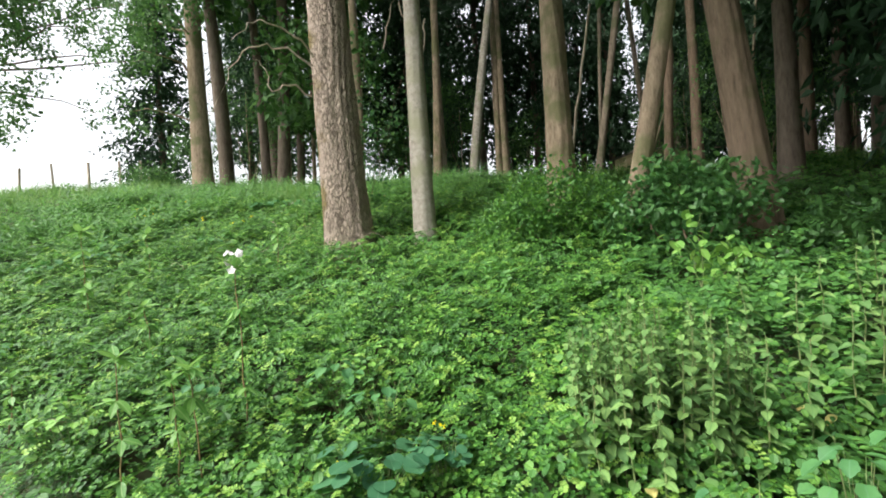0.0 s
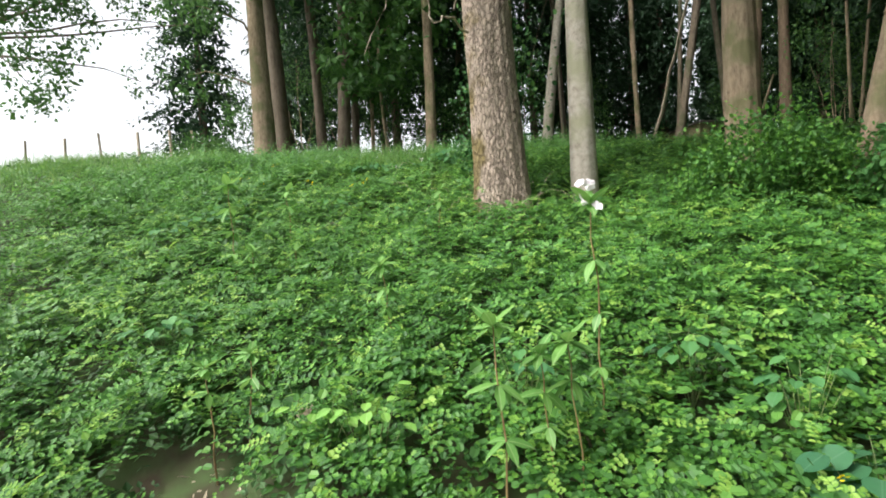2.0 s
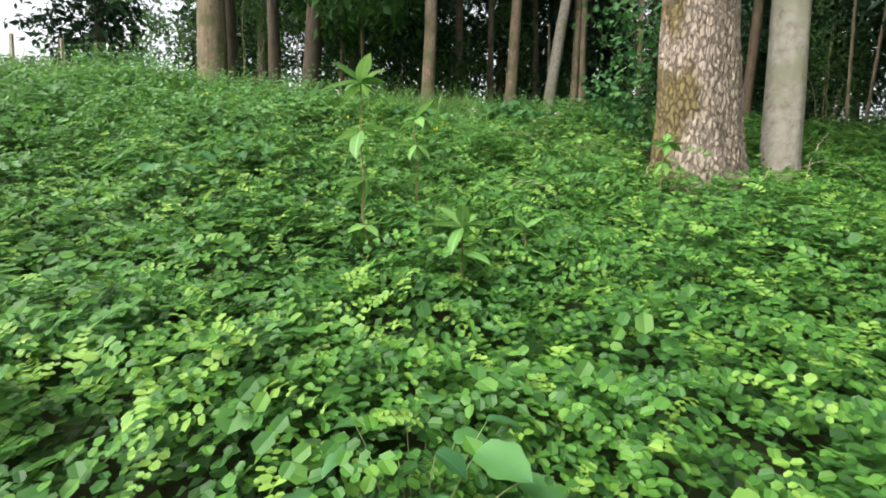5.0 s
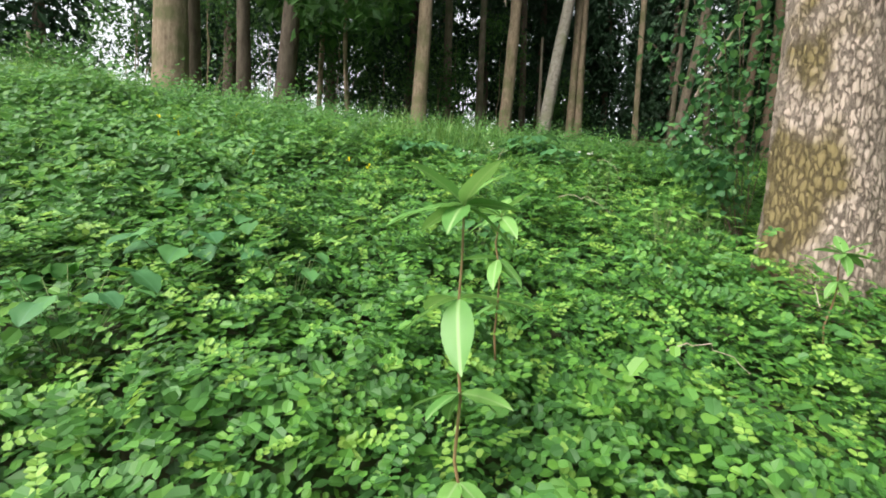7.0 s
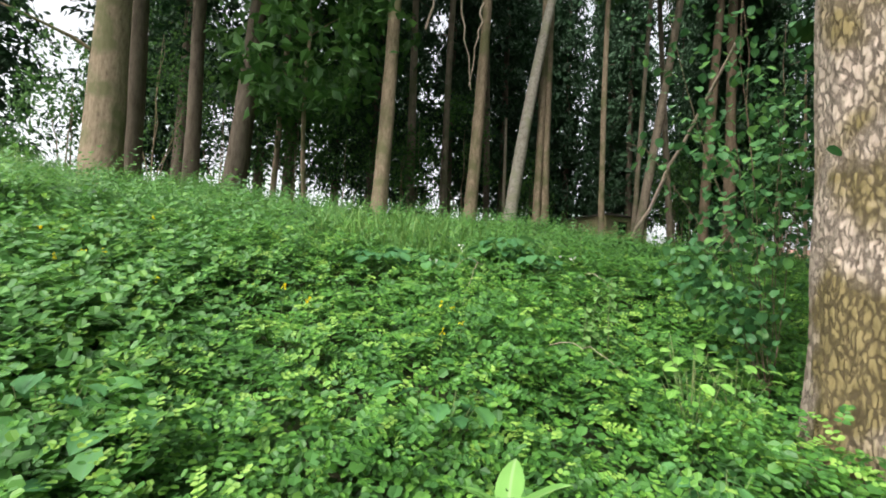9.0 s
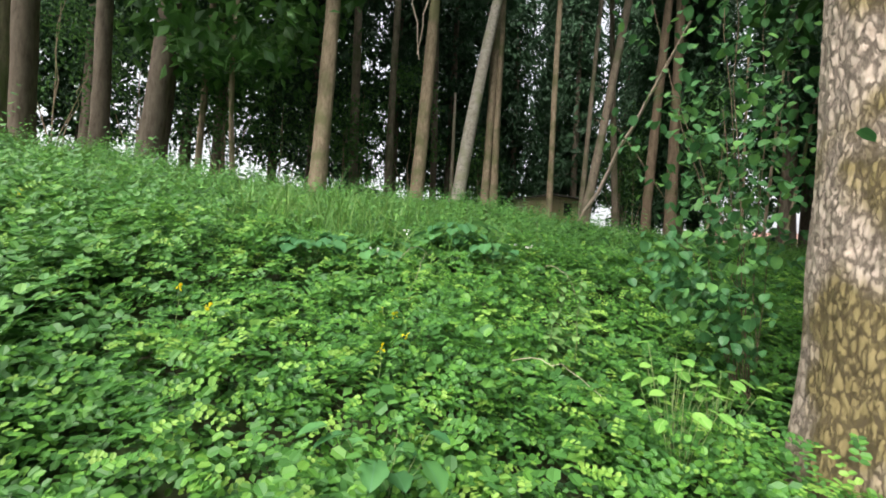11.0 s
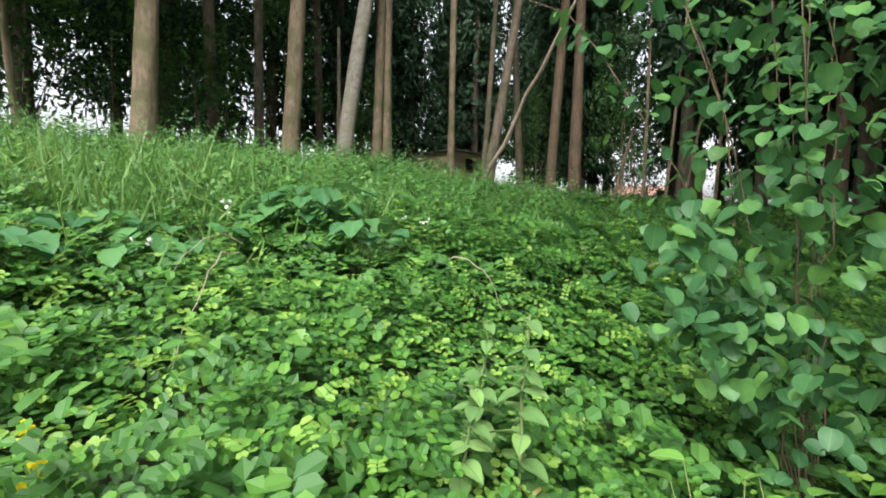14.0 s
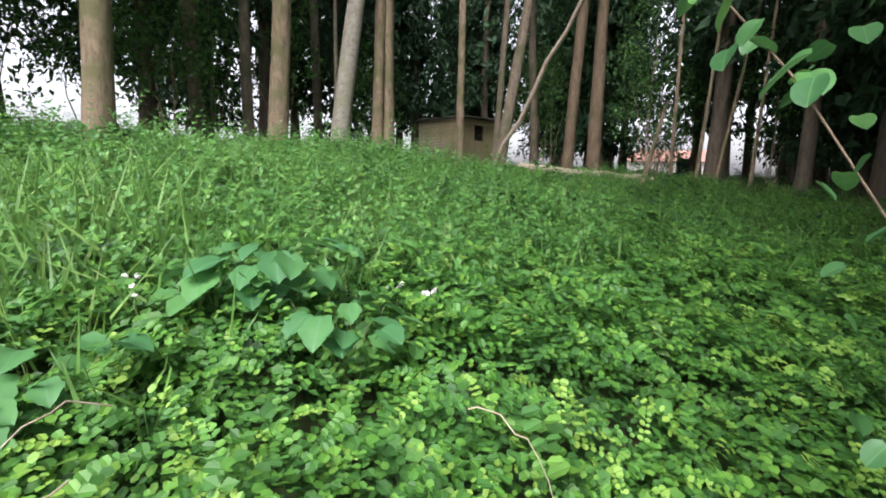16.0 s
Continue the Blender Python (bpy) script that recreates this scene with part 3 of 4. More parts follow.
def conifer(height, spread, low):
    """A dark conifer: trunk and tiers of drooping flat sprays."""
    root = new("conifer")
    child("trunk", trunk_mesh("trunk", (0, 0, 0), (0, 0, height * 0.97), 0.2, 0.03, M_BARK_DARK, sides=10, rings=14, ridge=0.004), root)
    base, along = [], []
    lines = []
    z = low
    while z < height:
        r = spread * (1 - (z / height) ** 2) * rng.uniform(0.75, 1.1) + 0.15
        for az in rng.uniform(0, 6.283, 5):
            d = np.array([np.cos(az), np.sin(az), 0])
            ln = r * rng.uniform(0.65, 1.1)
            s = np.sort(rng.uniform(0.1, 1, 48))[:, None]
            p = d * (s * ln) + np.array([0, 0, 1]) * (z + 0.25 * s - 0.55 * s ** 2 * ln * 0.5)
            base.append(p + rng.normal(0, 0.1, p.shape) + np.cross(d, [0, 0, 1]) * rng.normal(0, 0.16, (len(p), 1)) * s)
            along.append(d * 0.6 + rng.normal(0, 0.55, p.shape) - [0, 0, 0.35])
            if rng.random() < 0.35:
                lines.append((p[[0, 24, 47]], [0.022, 0.014, 0.006]))
        z += 0.27
    base, along = np.concatenate(base), np.concatenate(along)
    up = rng.normal(0, 0.5, base.shape) + [0, 0, 1]
    sz = rng.uniform(0.14, 0.3, len(base))
    core = rng.uniform(0, 6.283, 1000)
    cz = rng.uniform(low, height * 0.93, 1000)
    cr = spread * 0.62 * np.sqrt(rng.random(1000)) * (1 - (cz / height) ** 2)
    base = np.concatenate([base, np.stack([cr * np.cos(core), cr * np.sin(core), cz], -1)])
    along = np.concatenate([along, rng.normal(0, 1, (1000, 3)) * [1, 1, 0.5]])
    up = np.concatenate([up, rng.normal(0, 1, (1000, 3))])
    sz = np.concatenate([sz, rng.uniform(0.26, 0.55, 1000)])
    for line in lines[::4]:
        child("limb", tubes_mesh("limb", [line], M_BARK_DARK, 4), root)
    child("crown", leaves_mesh("crown", base, along, up, sz, sz * 0.5, M_CONIFER, RHOMB), root)
    return tagged(root, "tall dark green conifer with drooping sprays", "tree", "dark conifers behind the wood")


kinds = [conifer(14, 2.3, 0.8), conifer(13, 2.0, 1.6), conifer(15, 2.5, 2.4)]
spots = [(-15.6, 20.8, 0), (-11.5, 24.5, 1), (-8.6, 25.5, 0), (-1, 24.8, 2), (-7, 21.5, 2), (1.8, 26, 2), (-4, 30.5, 1), (4.6, 29.2, 2), (-5.6, 26.5, 1), (-2.6, 27, 0), (0.6, 28, 1), (3.4, 30.5, 0), (6.6, 31.5, 1), (9.6, 30, 0), (12.2, 27.5, 1), (13.6, 24, 2),
         (16.8, 26, 2), (20, 23, 2), (22, 18, 2), (18.6, 14.5, 2), (13.5, 18.6, 2), (10, 21.5, 0), (12, 10.5, 0), (8.6, 9.3, 0), (9.5, 12.5, 1), (15, 9, 0), (6.8, 7.6, 0), (10.4, 7.2, 0), (11.5, 13.8, 0), (14.5, 12.2, 0), (15.5, 21, 1), (18.2, 17, 0), (21, 13, 0), (-10, 20.5, 2), (-4.2, 22.5, 2), (-13, 24, 1), (12, 31.5, 1), (16, 30, 2), (6, 28.3, 1), (11, 24, 1), (8.8, 15.8, 2), (7.8, 11.2, 2), (13.5, 15.5, 1), (9.2, 27.6, 2), (14, 28, 0), (10.5, 33, 1), (9, 20.2, 0), (14.5, 17, 0), (17.5, 15.5, 0), (12.5, 14, 0)]
for n, (x, y, k) in enumerate(spots):
    m = Matrix.LocRotScale((x, y, float(soil(x, y)) - 0.05), Euler((0, 0, rng.uniform(0, 6.28))), (1, 1, 1.0 if n < 3 else 1.3 + 0.3 * rng.random()))
    if n < 3:
        k = n
        kinds[k].matrix_basis = m
    else:
        copy_thing(kinds[k], m)


# ---- single leaves and herbs ----
def single_leaf_material(name, stops, vein, rough=0.45, through_leaf=0.3):
    """One colour per leaf, with a pale midrib."""
    m = leaf_material(name, stops, rough, through_leaf, 0.3)
    n, l = m.node_tree.nodes, m.node_tree.links
    info = n.new("ShaderNodeObjectInfo")
    mix = [k for k in n if k.type == "MIX" and k.data_type == "FLOAT"][0]
    l.new(info.outputs["Random"], mix.inputs["A"])
    r = [k for k in n if k.type == "VALTORGB"][0]
    co, sep, ab = n.new("ShaderNodeTexCoord"), n.new("ShaderNodeSeparateXYZ"), n.new("ShaderNodeMath")
    ab.operation = "ABSOLUTE"
    l.new(co.outputs["Object"], sep.inputs[0])
    l.new(sep.outputs["Y"], ab.inputs[0])
    f = ramp(n, [(0.012, (1, 1, 1)), (0.03, (0, 0, 0))])
    l.new(ab.outputs[0], f.inputs[0])
    v = n.new("ShaderNodeMix")
    v.data_type = "RGBA"
    l.new(f.outputs[0], v.inputs["Factor"])
    l.new(r.outputs[0], v.inputs["A"])
    v.inputs["B"].default_value = (*vein, 1)
    l.new(v.outputs["Result"], n["Principled BSDF"].inputs["Base Color"])
    return m


def blade_mesh(name, outline, mat, fold=0.12, curl=0.25, rows=9):
    """A leaf one unit long: half-width along its length by outline, folded on the midrib and curling down at the tip."""
    s = np.linspace(0, 1, rows)
    w = np.array([outline(t) for t in s])
    pts = []
    for sg in (-1, -0.55, 0, 0.55, 1):
        pts.append(np.stack([s, sg * w, fold * np.abs(sg) * w * 2 - curl * s ** 2 + 0.02 * np.sin(9 * s) * abs(sg)], -1))
    v = np.stack(pts, 1).reshape(-1, 3)
    f = [[i * 5 + j, (i + 1) * 5 + j, (i + 1) * 5 + j + 1, i * 5 + j + 1] for i in range(rows - 1) for j in range(4)]
    return mesh_from(name, v, f, mat, True)


S_BALSAM = single_leaf_material("balsam_blade", [(0.2, (0.1, 0.24, 0.06)), (0.8, (0.17, 0.34, 0.085))], (0.26, 0.4, 0.16))
S_LIME = single_leaf_material("lime_blade", [(0.2, (0.035, 0.11, 0.04)), (0.6, (0.055, 0.15, 0.05)), (0.92, (0.13, 0.28, 0.065))], (0.08, 0.19, 0.065), 0.5)
S_BROAD = single_leaf_material("dock_blade", [(0.2, (0.05, 0.155, 0.058)), (0.8, (0.09, 0.23, 0.07))], (0.09, 0.22, 0.1), 0.55)
S_ROUND = single_leaf_material("round_blade", [(0.2, (0.035, 0.115, 0.06)), (0.8, (0.06, 0.17, 0.08))], (0.09, 0.2, 0.11))
S_NETTLE = single_leaf_material("nettle_blade", [(0.2, (0.075, 0.165, 0.05)), (0.8, (0.17, 0.29, 0.085))], (0.085, 0.18, 0.06), 0.75, 0.2)
S_FRESH = single_leaf_material("fresh_blade", [(0.2, (0.14, 0.31, 0.06)), (0.8, (0.22, 0.42, 0.09))], (0.3, 0.45, 0.16))
LEAF_BALSAM = blade_mesh("leaf", lambda t: 0.21 * math.sin(math.pi * t ** 0.9) ** 0.85 + 0.004, S_BALSAM, 0.1, 0.28)
LEAF_LIME = blade_mesh("leaf", lambda t: 0.46 * (math.sin(math.pi * min(t * 0.93 + 0.07, 1)) ** 0.5) * (1 - 0.12 * t), S_LIME, 0.12, 0.22)
LEAF_BROAD = blade_mesh("leaf", lambda t: 0.4 * (math.sin(math.pi * min(t * 0.96 + 0.04, 1)) ** 0.6) * (1 + 0.12 * math.sin(14 * t)), S_BROAD, 0.14, 0.3)
LEAF_ROUND = blade_mesh("leaf", lambda t: 0.47 * math.sin(math.pi * min(t * 0.95 + 0.05, 1)) ** 0.5, S_ROUND, 0.05, 0.1)
LEAF_NETTLE = blade_mesh("leaf", lambda t: 0.34 * (math.sin(math.pi * min(t * 0.94 + 0.06, 1)) ** 0.65) * (1.1 - 0.5 * t) + 0.012 * math.sin(40 * t) * (t < 0.95), S_NETTLE, 0.12, 0.3)
LEAF_FRESH = blade_mesh("leaf", lambda t: 0.36 * math.sin(math.pi * min(t * 0.96 + 0.04, 1)) ** 0.7, S_FRESH, 0.12, 0.15)
LEAF_YELLOW = blade_mesh("leaf", lambda t: 0.36 * math.sin(math.pi * min(t * 0.96 + 0.04, 1)) ** 0.7, M_YELLOW_LEAF, 0.2, 0.3)


def aim(at, along, size, twist=0.0):
    """Pose of a leaf at a point, running along a direction, its face up."""
    x = Vector(along).normalized()
    up = Vector((0, 0, 1)) if abs(x.z) < 0.95 else Vector((0, 1, 0))
    y = up.cross(x).normalized()
    m = Matrix((x, y, x.cross(y))).transposed()
    return Matrix.LocRotScale(Vector(at), (m @ Matrix.Rotation(twist, 3, "X")).to_euler(), (size,) * 3)


def herb(name, label, category, x, y, top, foot=None, lean=(0, 0), radius=0.006, stem=M_STEM, group=""):
    """The root and stem of a plant; returns its Empty and a function that gives points up the stem."""
    z0 = float(soil(x, y)) if foot is None else foot
    root = new(name)
    root.matrix_basis = pose(x, y, z0)
    h = max(top - z0, 0.1)
    line = curve_line((0, 0, 0), (lean[0], lean[1], h), 0, 0.008)
    child("stem", tubes_mesh("stem", [(line, np.linspace(radius, radius * 0.5, 8))], stem), root)

    def up(t):
        k = t * 7
        i = min(int(k), 6)
        return line[i] + (line[i + 1] - line[i]) * (k - i)
    tagged(root, label, category, group)
    return root, up


def flower_mesh(name, petals, size, mat):
    a = np.arange(petals) * 6.283 / petals
    d = np.stack([np.cos(a), np.sin(a), 0.45 + 0 * a], -1)
    return leaves_mesh(name, np.zeros((petals, 3)), d, np.tile([[0, 0, 1.0]], (petals, 1)), size, size * 0.9, mat, HEX)


PETALS_W = flower_mesh("flower", 5, 0.03, M_PETAL_W)
PETALS_Y = flower_mesh("flower", 6, 0.018, M_PETAL_Y)


def balsam(x, y, top, size, whorls=3, blossom=False, lean=(0, 0)):
    root, up = herb("balsam_plant", "tall balsam with white-pink flowers and long pale leaves" if blossom else "young balsam with a whorl of long bright green leaves",
                    "wild plant", x - lean[0], y - lean[1], top, lean=lean, stem=M_RED_STEM, group="balsam plants on the bank")
    for w in range(whorls):
        t = 1 - w * 0.2 - 0.02
        k = 9 if w == 0 else 5
        off = rng.uniform(0, 6.28)
        for i in range(k):
            az = off + i * 6.283 / k + rng.uniform(-0.25, 0.25)
            drop = (1.1, 0.1, -0.35)[i % 3] + rng.uniform(-0.2, 0.25) if w == 0 else rng.uniform(-0.9, 0.25)
            child("leaf", LEAF_BALSAM, root, at=aim(up(t), (math.cos(az), math.sin(az), drop), size * rng.uniform(0.75, 1.2) * (1 if w < 2 else 0.8), rng.uniform(-0.4, 0.4)))
    if blossom:
        for i in range(7):
            p = up(0.99) + rng.normal(0, 0.03, 3) + np.array([0, 0, rng.uniform(0, 0.09)])
            child("flower", PETALS_W, root, "white-pink hooded flower", aim(p, rng.normal(0, 1, 3) + [0, 0, 0.4], rng.uniform(0.8, 1.2)))
    else:
        tagged(child("bud", crown_mesh("bud", [((0, 0, 0), (0.012, 0.012, 0.012))], 14, 0.014, M_NETTLE), root, "pale flower buds", pose(*up(1.0))), kind="stuff")


for x, y, top, size, whorls, blossom in ((-1.82, 3.05, 1.46, 0.12, 4, True), (-2.12, 2.75, 0.8, 0.12, 3, False), (-2.3, 2.55, 0.98, 0.125, 4, False), (-3.09, 3.74, 1.17, 0.13, 4, False),
                                         (-2.54, 4.06, 0.92, 0.11, 2, False), (-3.71, 3.15, 0.75, 0.1, 2, False), (-3.91, 3.03, 0.7, 0.1, 2, False), (-4.25, 4.97, 1.28, 0.12, 3, False),
                                         (-4.74, 5.92, 1.96, 0.14, 3, False), (-5.02, 5.19, 1.99, 0.17, 4, False), (-4.56, 4.75, 1.3, 0.14, 3, False), (-3.0, 6.1, 1.85, 0.12, 2, False), (-2.0, 2.75, 0.85, 0.14, 2, False)):
    balsam(x, y, top, size, whorls, blossom, (rng.uniform(-0.06, 0.06), rng.uniform(-0.06, 0.06)))


def nettle(x, y, top, size=0.075, seeded=True):
    root, up = herb("nettle", "stinging nettle with toothed leaves and hanging seed strings" if seeded else "young nettle with drooping toothed leaves", "wild plant", x, y, top, lean=tuple(rng.uniform(-0.08, 0.08, 2)), group="nettles on the bank")
    for w in range(10):
        t = 0.28 + 0.7 * w / 9
        for i in range(2 if w % 2 else 3):
            az = w * 1.57 + i * (3.1416 if w % 2 else 2.09) + rng.uniform(-0.3, 0.3)
            child("leaf", LEAF_NETTLE, root, at=aim(up(t), (math.cos(az), math.sin(az), rng.uniform(-0.3, 0.25)), size * (1.2 - 0.7 * t) * rng.uniform(0.85, 1.2), rng.uniform(-0.3, 0.3)))
    if seeded:
        b = np.stack([up(t) for t in rng.uniform(0.75, 1, 40)])
        tagged(child("seed_string", leaves_mesh("seed_string", b, rng.normal(0, 1, b.shape) + [0, 0, -0.3], rng.normal(0, 1, b.shape), 0.03, 0.008, M_NETTLE, RHOMB), root), kind="stuff")


for i in range(58):
    r, az = 0.58 * math.sqrt(rng.random()), rng.uniform(0, 6.28)
    nettle(0.76 + r * math.cos(az), 2.95 + 0.8 * r * math.sin(az), 1.12 - 0.45 * r + rng.uniform(-0.14, 0.08), 0.1)
for x, y, top in ((1.7, 3.3, 1.15), (1.95, 3.5, 1.25), (2.1, 3.2, 1.2), (1.85, 3.05, 1.0), (2.3, 3.6, 1.3), (2.5, 3.3, 1.25), (2.2, 2.9, 1.05), (1.6, 3.6, 1.2), (2.6, 3.9, 1.4), (1.5, 2.85, 0.85)):
    nettle(x, y, top, 0.12, False)
for x, y, top in ((-3.57, 7.91, 2.32), (-3.39, 8.08, 2.45), (-3.41, 7.85, 2.5), (-2.55, 9.9, 3.0), (-2.6, 11.2, 3.3), (-3.0, 10.9, 3.25), (-1.8, 9.1, 2.6)):
    nettle(x, y, top, 0.11)


def rosette(label, x, y, top, count, size, leaf, spread=0.22, name="broad_leaved_plant", stem=M_STEM):
    """A low plant of stalked broad leaves."""
    root = new(name)
    z0 = float(soil(x, y))
    root.matrix_basis = pose(x, y, z0)
    size, count = size * 0.95, int(count * 1.6)
    for i in range(count):
        az = i * 2.4 + rng.uniform(-0.4, 0.4)
        r = spread * math.sqrt((i + 0.5) / count)
        p = np.array([r * math.cos(az), r * math.sin(az), (top - z0) * rng.uniform(0.72, 1.0)])
        child("leaf_stalk", tubes_mesh("leaf_stalk", [(curve_line((0, 0, 0), p, 0.04), np.linspace(0.0025, 0.0015, 8))], stem, 5), root)
        child("leaf", leaf, root, at=aim(p, (math.cos(az), math.sin(az) - 0.3, rng.uniform(-0.45, 0.15)), size * rng.uniform(0.75, 1.15), rng.uniform(-0.3, 0.3)))
    return tagged(root, label, "wild plant")


rosette("low plant with round dark blue-green leaves", -0.8, 2.7, 0.38, 22, 0.13, LEAF_ROUND, 0.28)
rosette("feathery blue-green plant beside yellow flowers", -0.46, 2.75, 0.4, 18, 0.08, LEAF_ROUND, 0.13)
for x, y, top, n, size in ((-3.35, 9.95, 2.95, 18, 0.16), (-3.15, 9.6, 2.75, 16, 0.15), (-3.5, 10.0, 2.85, 12, 0.17), (-4.83, 9.35, 2.72, 12, 0.14), (-4.5, 9.95, 2.75, 10, 0.14), (-4.35, 9.45, 2.62, 9, 0.13), (-4.6, 7.2, 1.95, 8, 0.12),
                           (-4.75, 3.75, 0.9, 10, 0.11), (-6.1, 6.45, 1.82, 11, 0.13), (-5.9, 6.9, 1.95, 9, 0.12), (-6.3, 5.9, 1.7, 9, 0.12), (-5.6, 6.3, 1.78, 8, 0.1), (-4.15, 9.7, 2.7, 9, 0.15), (-1.3, 3.4, 0.75, 9, 0.1),
                           (-6.2, 7.0, 2.05, 8, 0.13), (-0.9, 3.1, 0.65, 9, 0.09), (-3.6, 6.6, 1.75, 7, 0.08), (-2.2, 3.2, 0.75, 8, 0.09), (1.4, 2.3, 0.5, 12, 0.1), (1.8, 2.5, 0.6, 12, 0.1), (0.9, 2.1, 0.42, 10, 0.09), (2.2, 2.5, 0.62, 10, 0.1)):
    rosette("broad-leaved green plant among the low growth", x, y, top, n, size, LEAF_BROAD, 0.24 if size > 0.1 else 0.18)
for x, y, top in ((-1.12, 3.5, 0.72), (-3.12, 7.4, 2.2), (-2.8, 7.42, 2.1), (-1.0, 3.75, 0.8), (-3.25, 2.95, 0.62), (-2.95, 2.9, 0.6), (-3.3, 7.15, 2.05)):
    rosette("bramble shoot with fresh light green leaves", x, y, top, 9, 0.085, LEAF_FRESH, 0.2, "bramble")


def yellow_flower(x, y, z):
    root, up = herb("yellow_flower", "small bright yellow wildflower on a thin stalk", "flower", x, y, z, radius=0.0025, group="yellow flowers in the grass")
    for i in range(4):
        child("flower", PETALS_Y, root, at=aim(up(1) + rng.normal(0, 0.011, 3), rng.normal(0, 0.4, 3) + [0, -0.4, 1], 0.6))


for x, y in ((-0.48, 2.9), (-0.52, 2.93), (-1.04, 2.6), (-4.45, 8.12), (-4.4, 7.98), (-4.55, 7.63), (-4.4, 7.75), (-7.2, 8.75), (-7.04, 9.01), (-6.79, 9.64), (-6.76, 8.43), (-6.26, 8.22), (-5.49, 8.24), (-6.69, 8.53), (-6.83, 8.25), (-5.32, 8.01), (-7.1, 8.85)):
    yellow_flower(x, y, float(bank(x, y)) + 0.13)
for x, y in ((-2.89, 9.7), (-3.88, 9.94), (-2.75, 9.6), (-4.3, 9.35), (0.3, 6.6)):
    root, up = herb("white_flower", "small white flower head among the leaves", "flower", x, y, float(bank(x, y)) + 0.14, radius=0.003)
    for i in range(5):
        child("flower", PETALS_W, root, at=aim(up(1) + rng.normal(0, 0.02, 3), rng.normal(0, 0.5, 3) + [0, -0.3, 1], 0.45))
for x, y in ((0.44, 2.42), (0.72, 2.45), (1.6, 3.02), (1.72, 2.98), (1.66, 3.1), (0.6, 2.55), (-3.38, 7.8), (-2.42, 9.4)):
    ob = new("yellowed_leaf", LEAF_YELLOW)
    ob.matrix_basis = aim((x, y, float(bank(x, y)) + 0.06), rng.normal(0, 1, 3) * [1, 1, 0.2], 0.08)
    tagged(ob, "withered pale yellow leaf caught in the nettles", "leaf", "withered leaves")


# ---- lime suckers beside the old tree ----
def leafy_branch(root, line, leaves, size, spread=0.12, leaf=LEAF_LIME, thick=0.008, mat=M_BARK_BROWN):
    line = np.asarray(line)
    child("branch", tubes_mesh("branch", [(line, np.linspace(thick, 0.002, len(line)))], mat, 6), root)
    for i in range(leaves):
        k = rng.uniform(0.35, 1) * (len(line) - 1)
        j = min(int(k), len(line) - 2)
        p = line[j] + (line[j + 1] - line[j]) * (k - j) + rng.normal(0, spread, 3)
        az = rng.uniform(0, 6.28)
        child("leaf", leaf, root, at=aim(p, (math.cos(az) - 0.3, math.sin(az) - 0.2, rng.uniform(-1.3, -0.1)), size * rng.uniform(0.65, 1.2), rng.uniform(-0.5, 0.5)))


lime = new("lime_shrub")
LX, LY = -2.35, 7.62
LZ = float(soil(LX, LY))
lime.matrix_basis = pose(LX, LY, LZ)
tagged(lime, "leafy lime suckers with large heart-shaped leaves", "shrub")
for tip, sag, n, sp in (((-2.95, 7.62, 2.35), 0.35, 46, 0.1), ((-3.02, 7.8, 2.62), 0.3, 26, 0.09), ((-2.72, 7.5, 2.3), 0.2, 34, 0.12), ((-2.7, 7.9, 2.8), 0.2, 26, 0.1), ((-2.6, 7.5, 3.0), 0.1, 34, 0.14), ((-2.7, 7.55, 3.5), 0.15, 40, 0.16),
                       ((-2.88, 8.5, 3.66), 0.35, 9, 0.04), ((-2.42, 8.2, 3.85), 0.2, 20, 0.1), ((-2.15, 7.75, 3.7), 0.2, 40, 0.18), ((-2.5, 7.7, 4.5), 0.0, 60, 0.25), ((-2.2, 8.1, 5.2), 0.0, 60, 0.3),
                       ((-1.7, 7.9, 3.9), 0.2, 40, 0.22), ((-2.7, 8.3, 4.9), 0.0, 40, 0.25), ((-1.5, 8.3, 4.8), 0.0, 40, 0.3)):
    leafy_branch(lime, curve_line((0, 0, 0.1), (tip[0] - LX, tip[1] - LY, tip[2] - LZ), sag, 0.02), int(n * 2.7), 0.062, sp * 0.85, thick=0.003)


def shrub(name, label, x, y, blobs, count, size, mat, stems=5, shape=RHOMB):
    """A bush: stems and a crown of small leaves gathered in blobs, given round its foot."""
    root = new(name)
    root.matrix_basis = pose(x, y, float(soil(x, y)))
    for i in range(stems):
        c = blobs[i % len(blobs)][0]
        child("branch", tubes_mesh("branch", [(curve_line((rng.normal(0, 0.05), rng.normal(0, 0.05), 0), c, 0.1, 0.03), np.linspace(0.018, 0.005, 8))], M_BARK_TAN), root)
    child("crown", crown_mesh("crown", blobs, count, size, mat, shape=shape), root)
    return tagged(root, label, "shrub")


shrub("bramble_mound", "dark mound of drooping bramble at a tree's foot", 0.6, 6.5, [((0, 0, 0.55), (0.75, 0.6, 0.5)), ((0.55, -0.1, 0.4), (0.5, 0.5, 0.4)), ((-0.5, -0.1, 0.3), (0.5, 0.5, 0.35))], 9000, 0.05, M_CARPET, shape=HEX)
shrub("broadleaf_bush", "leafy green bush between two leaning trees", 2.05, 5.85, [((-0.1, 0, 0.95), (0.5, 0.4, 0.3)), ((0.4, -0.1, 0.8), (0.4, 0.35, 0.25)), ((-0.6, 0, 0.65), (0.3, 0.3, 0.35)), ((0.1, -0.1, 0.45), (0.4, 0.3, 0.3))], 2600, 0.075, M_LIME, shape=HEX)
sap = new("sapling")
sap.matrix_basis = pose(1.8, 4.95, float(soil(1.8, 4.95)))
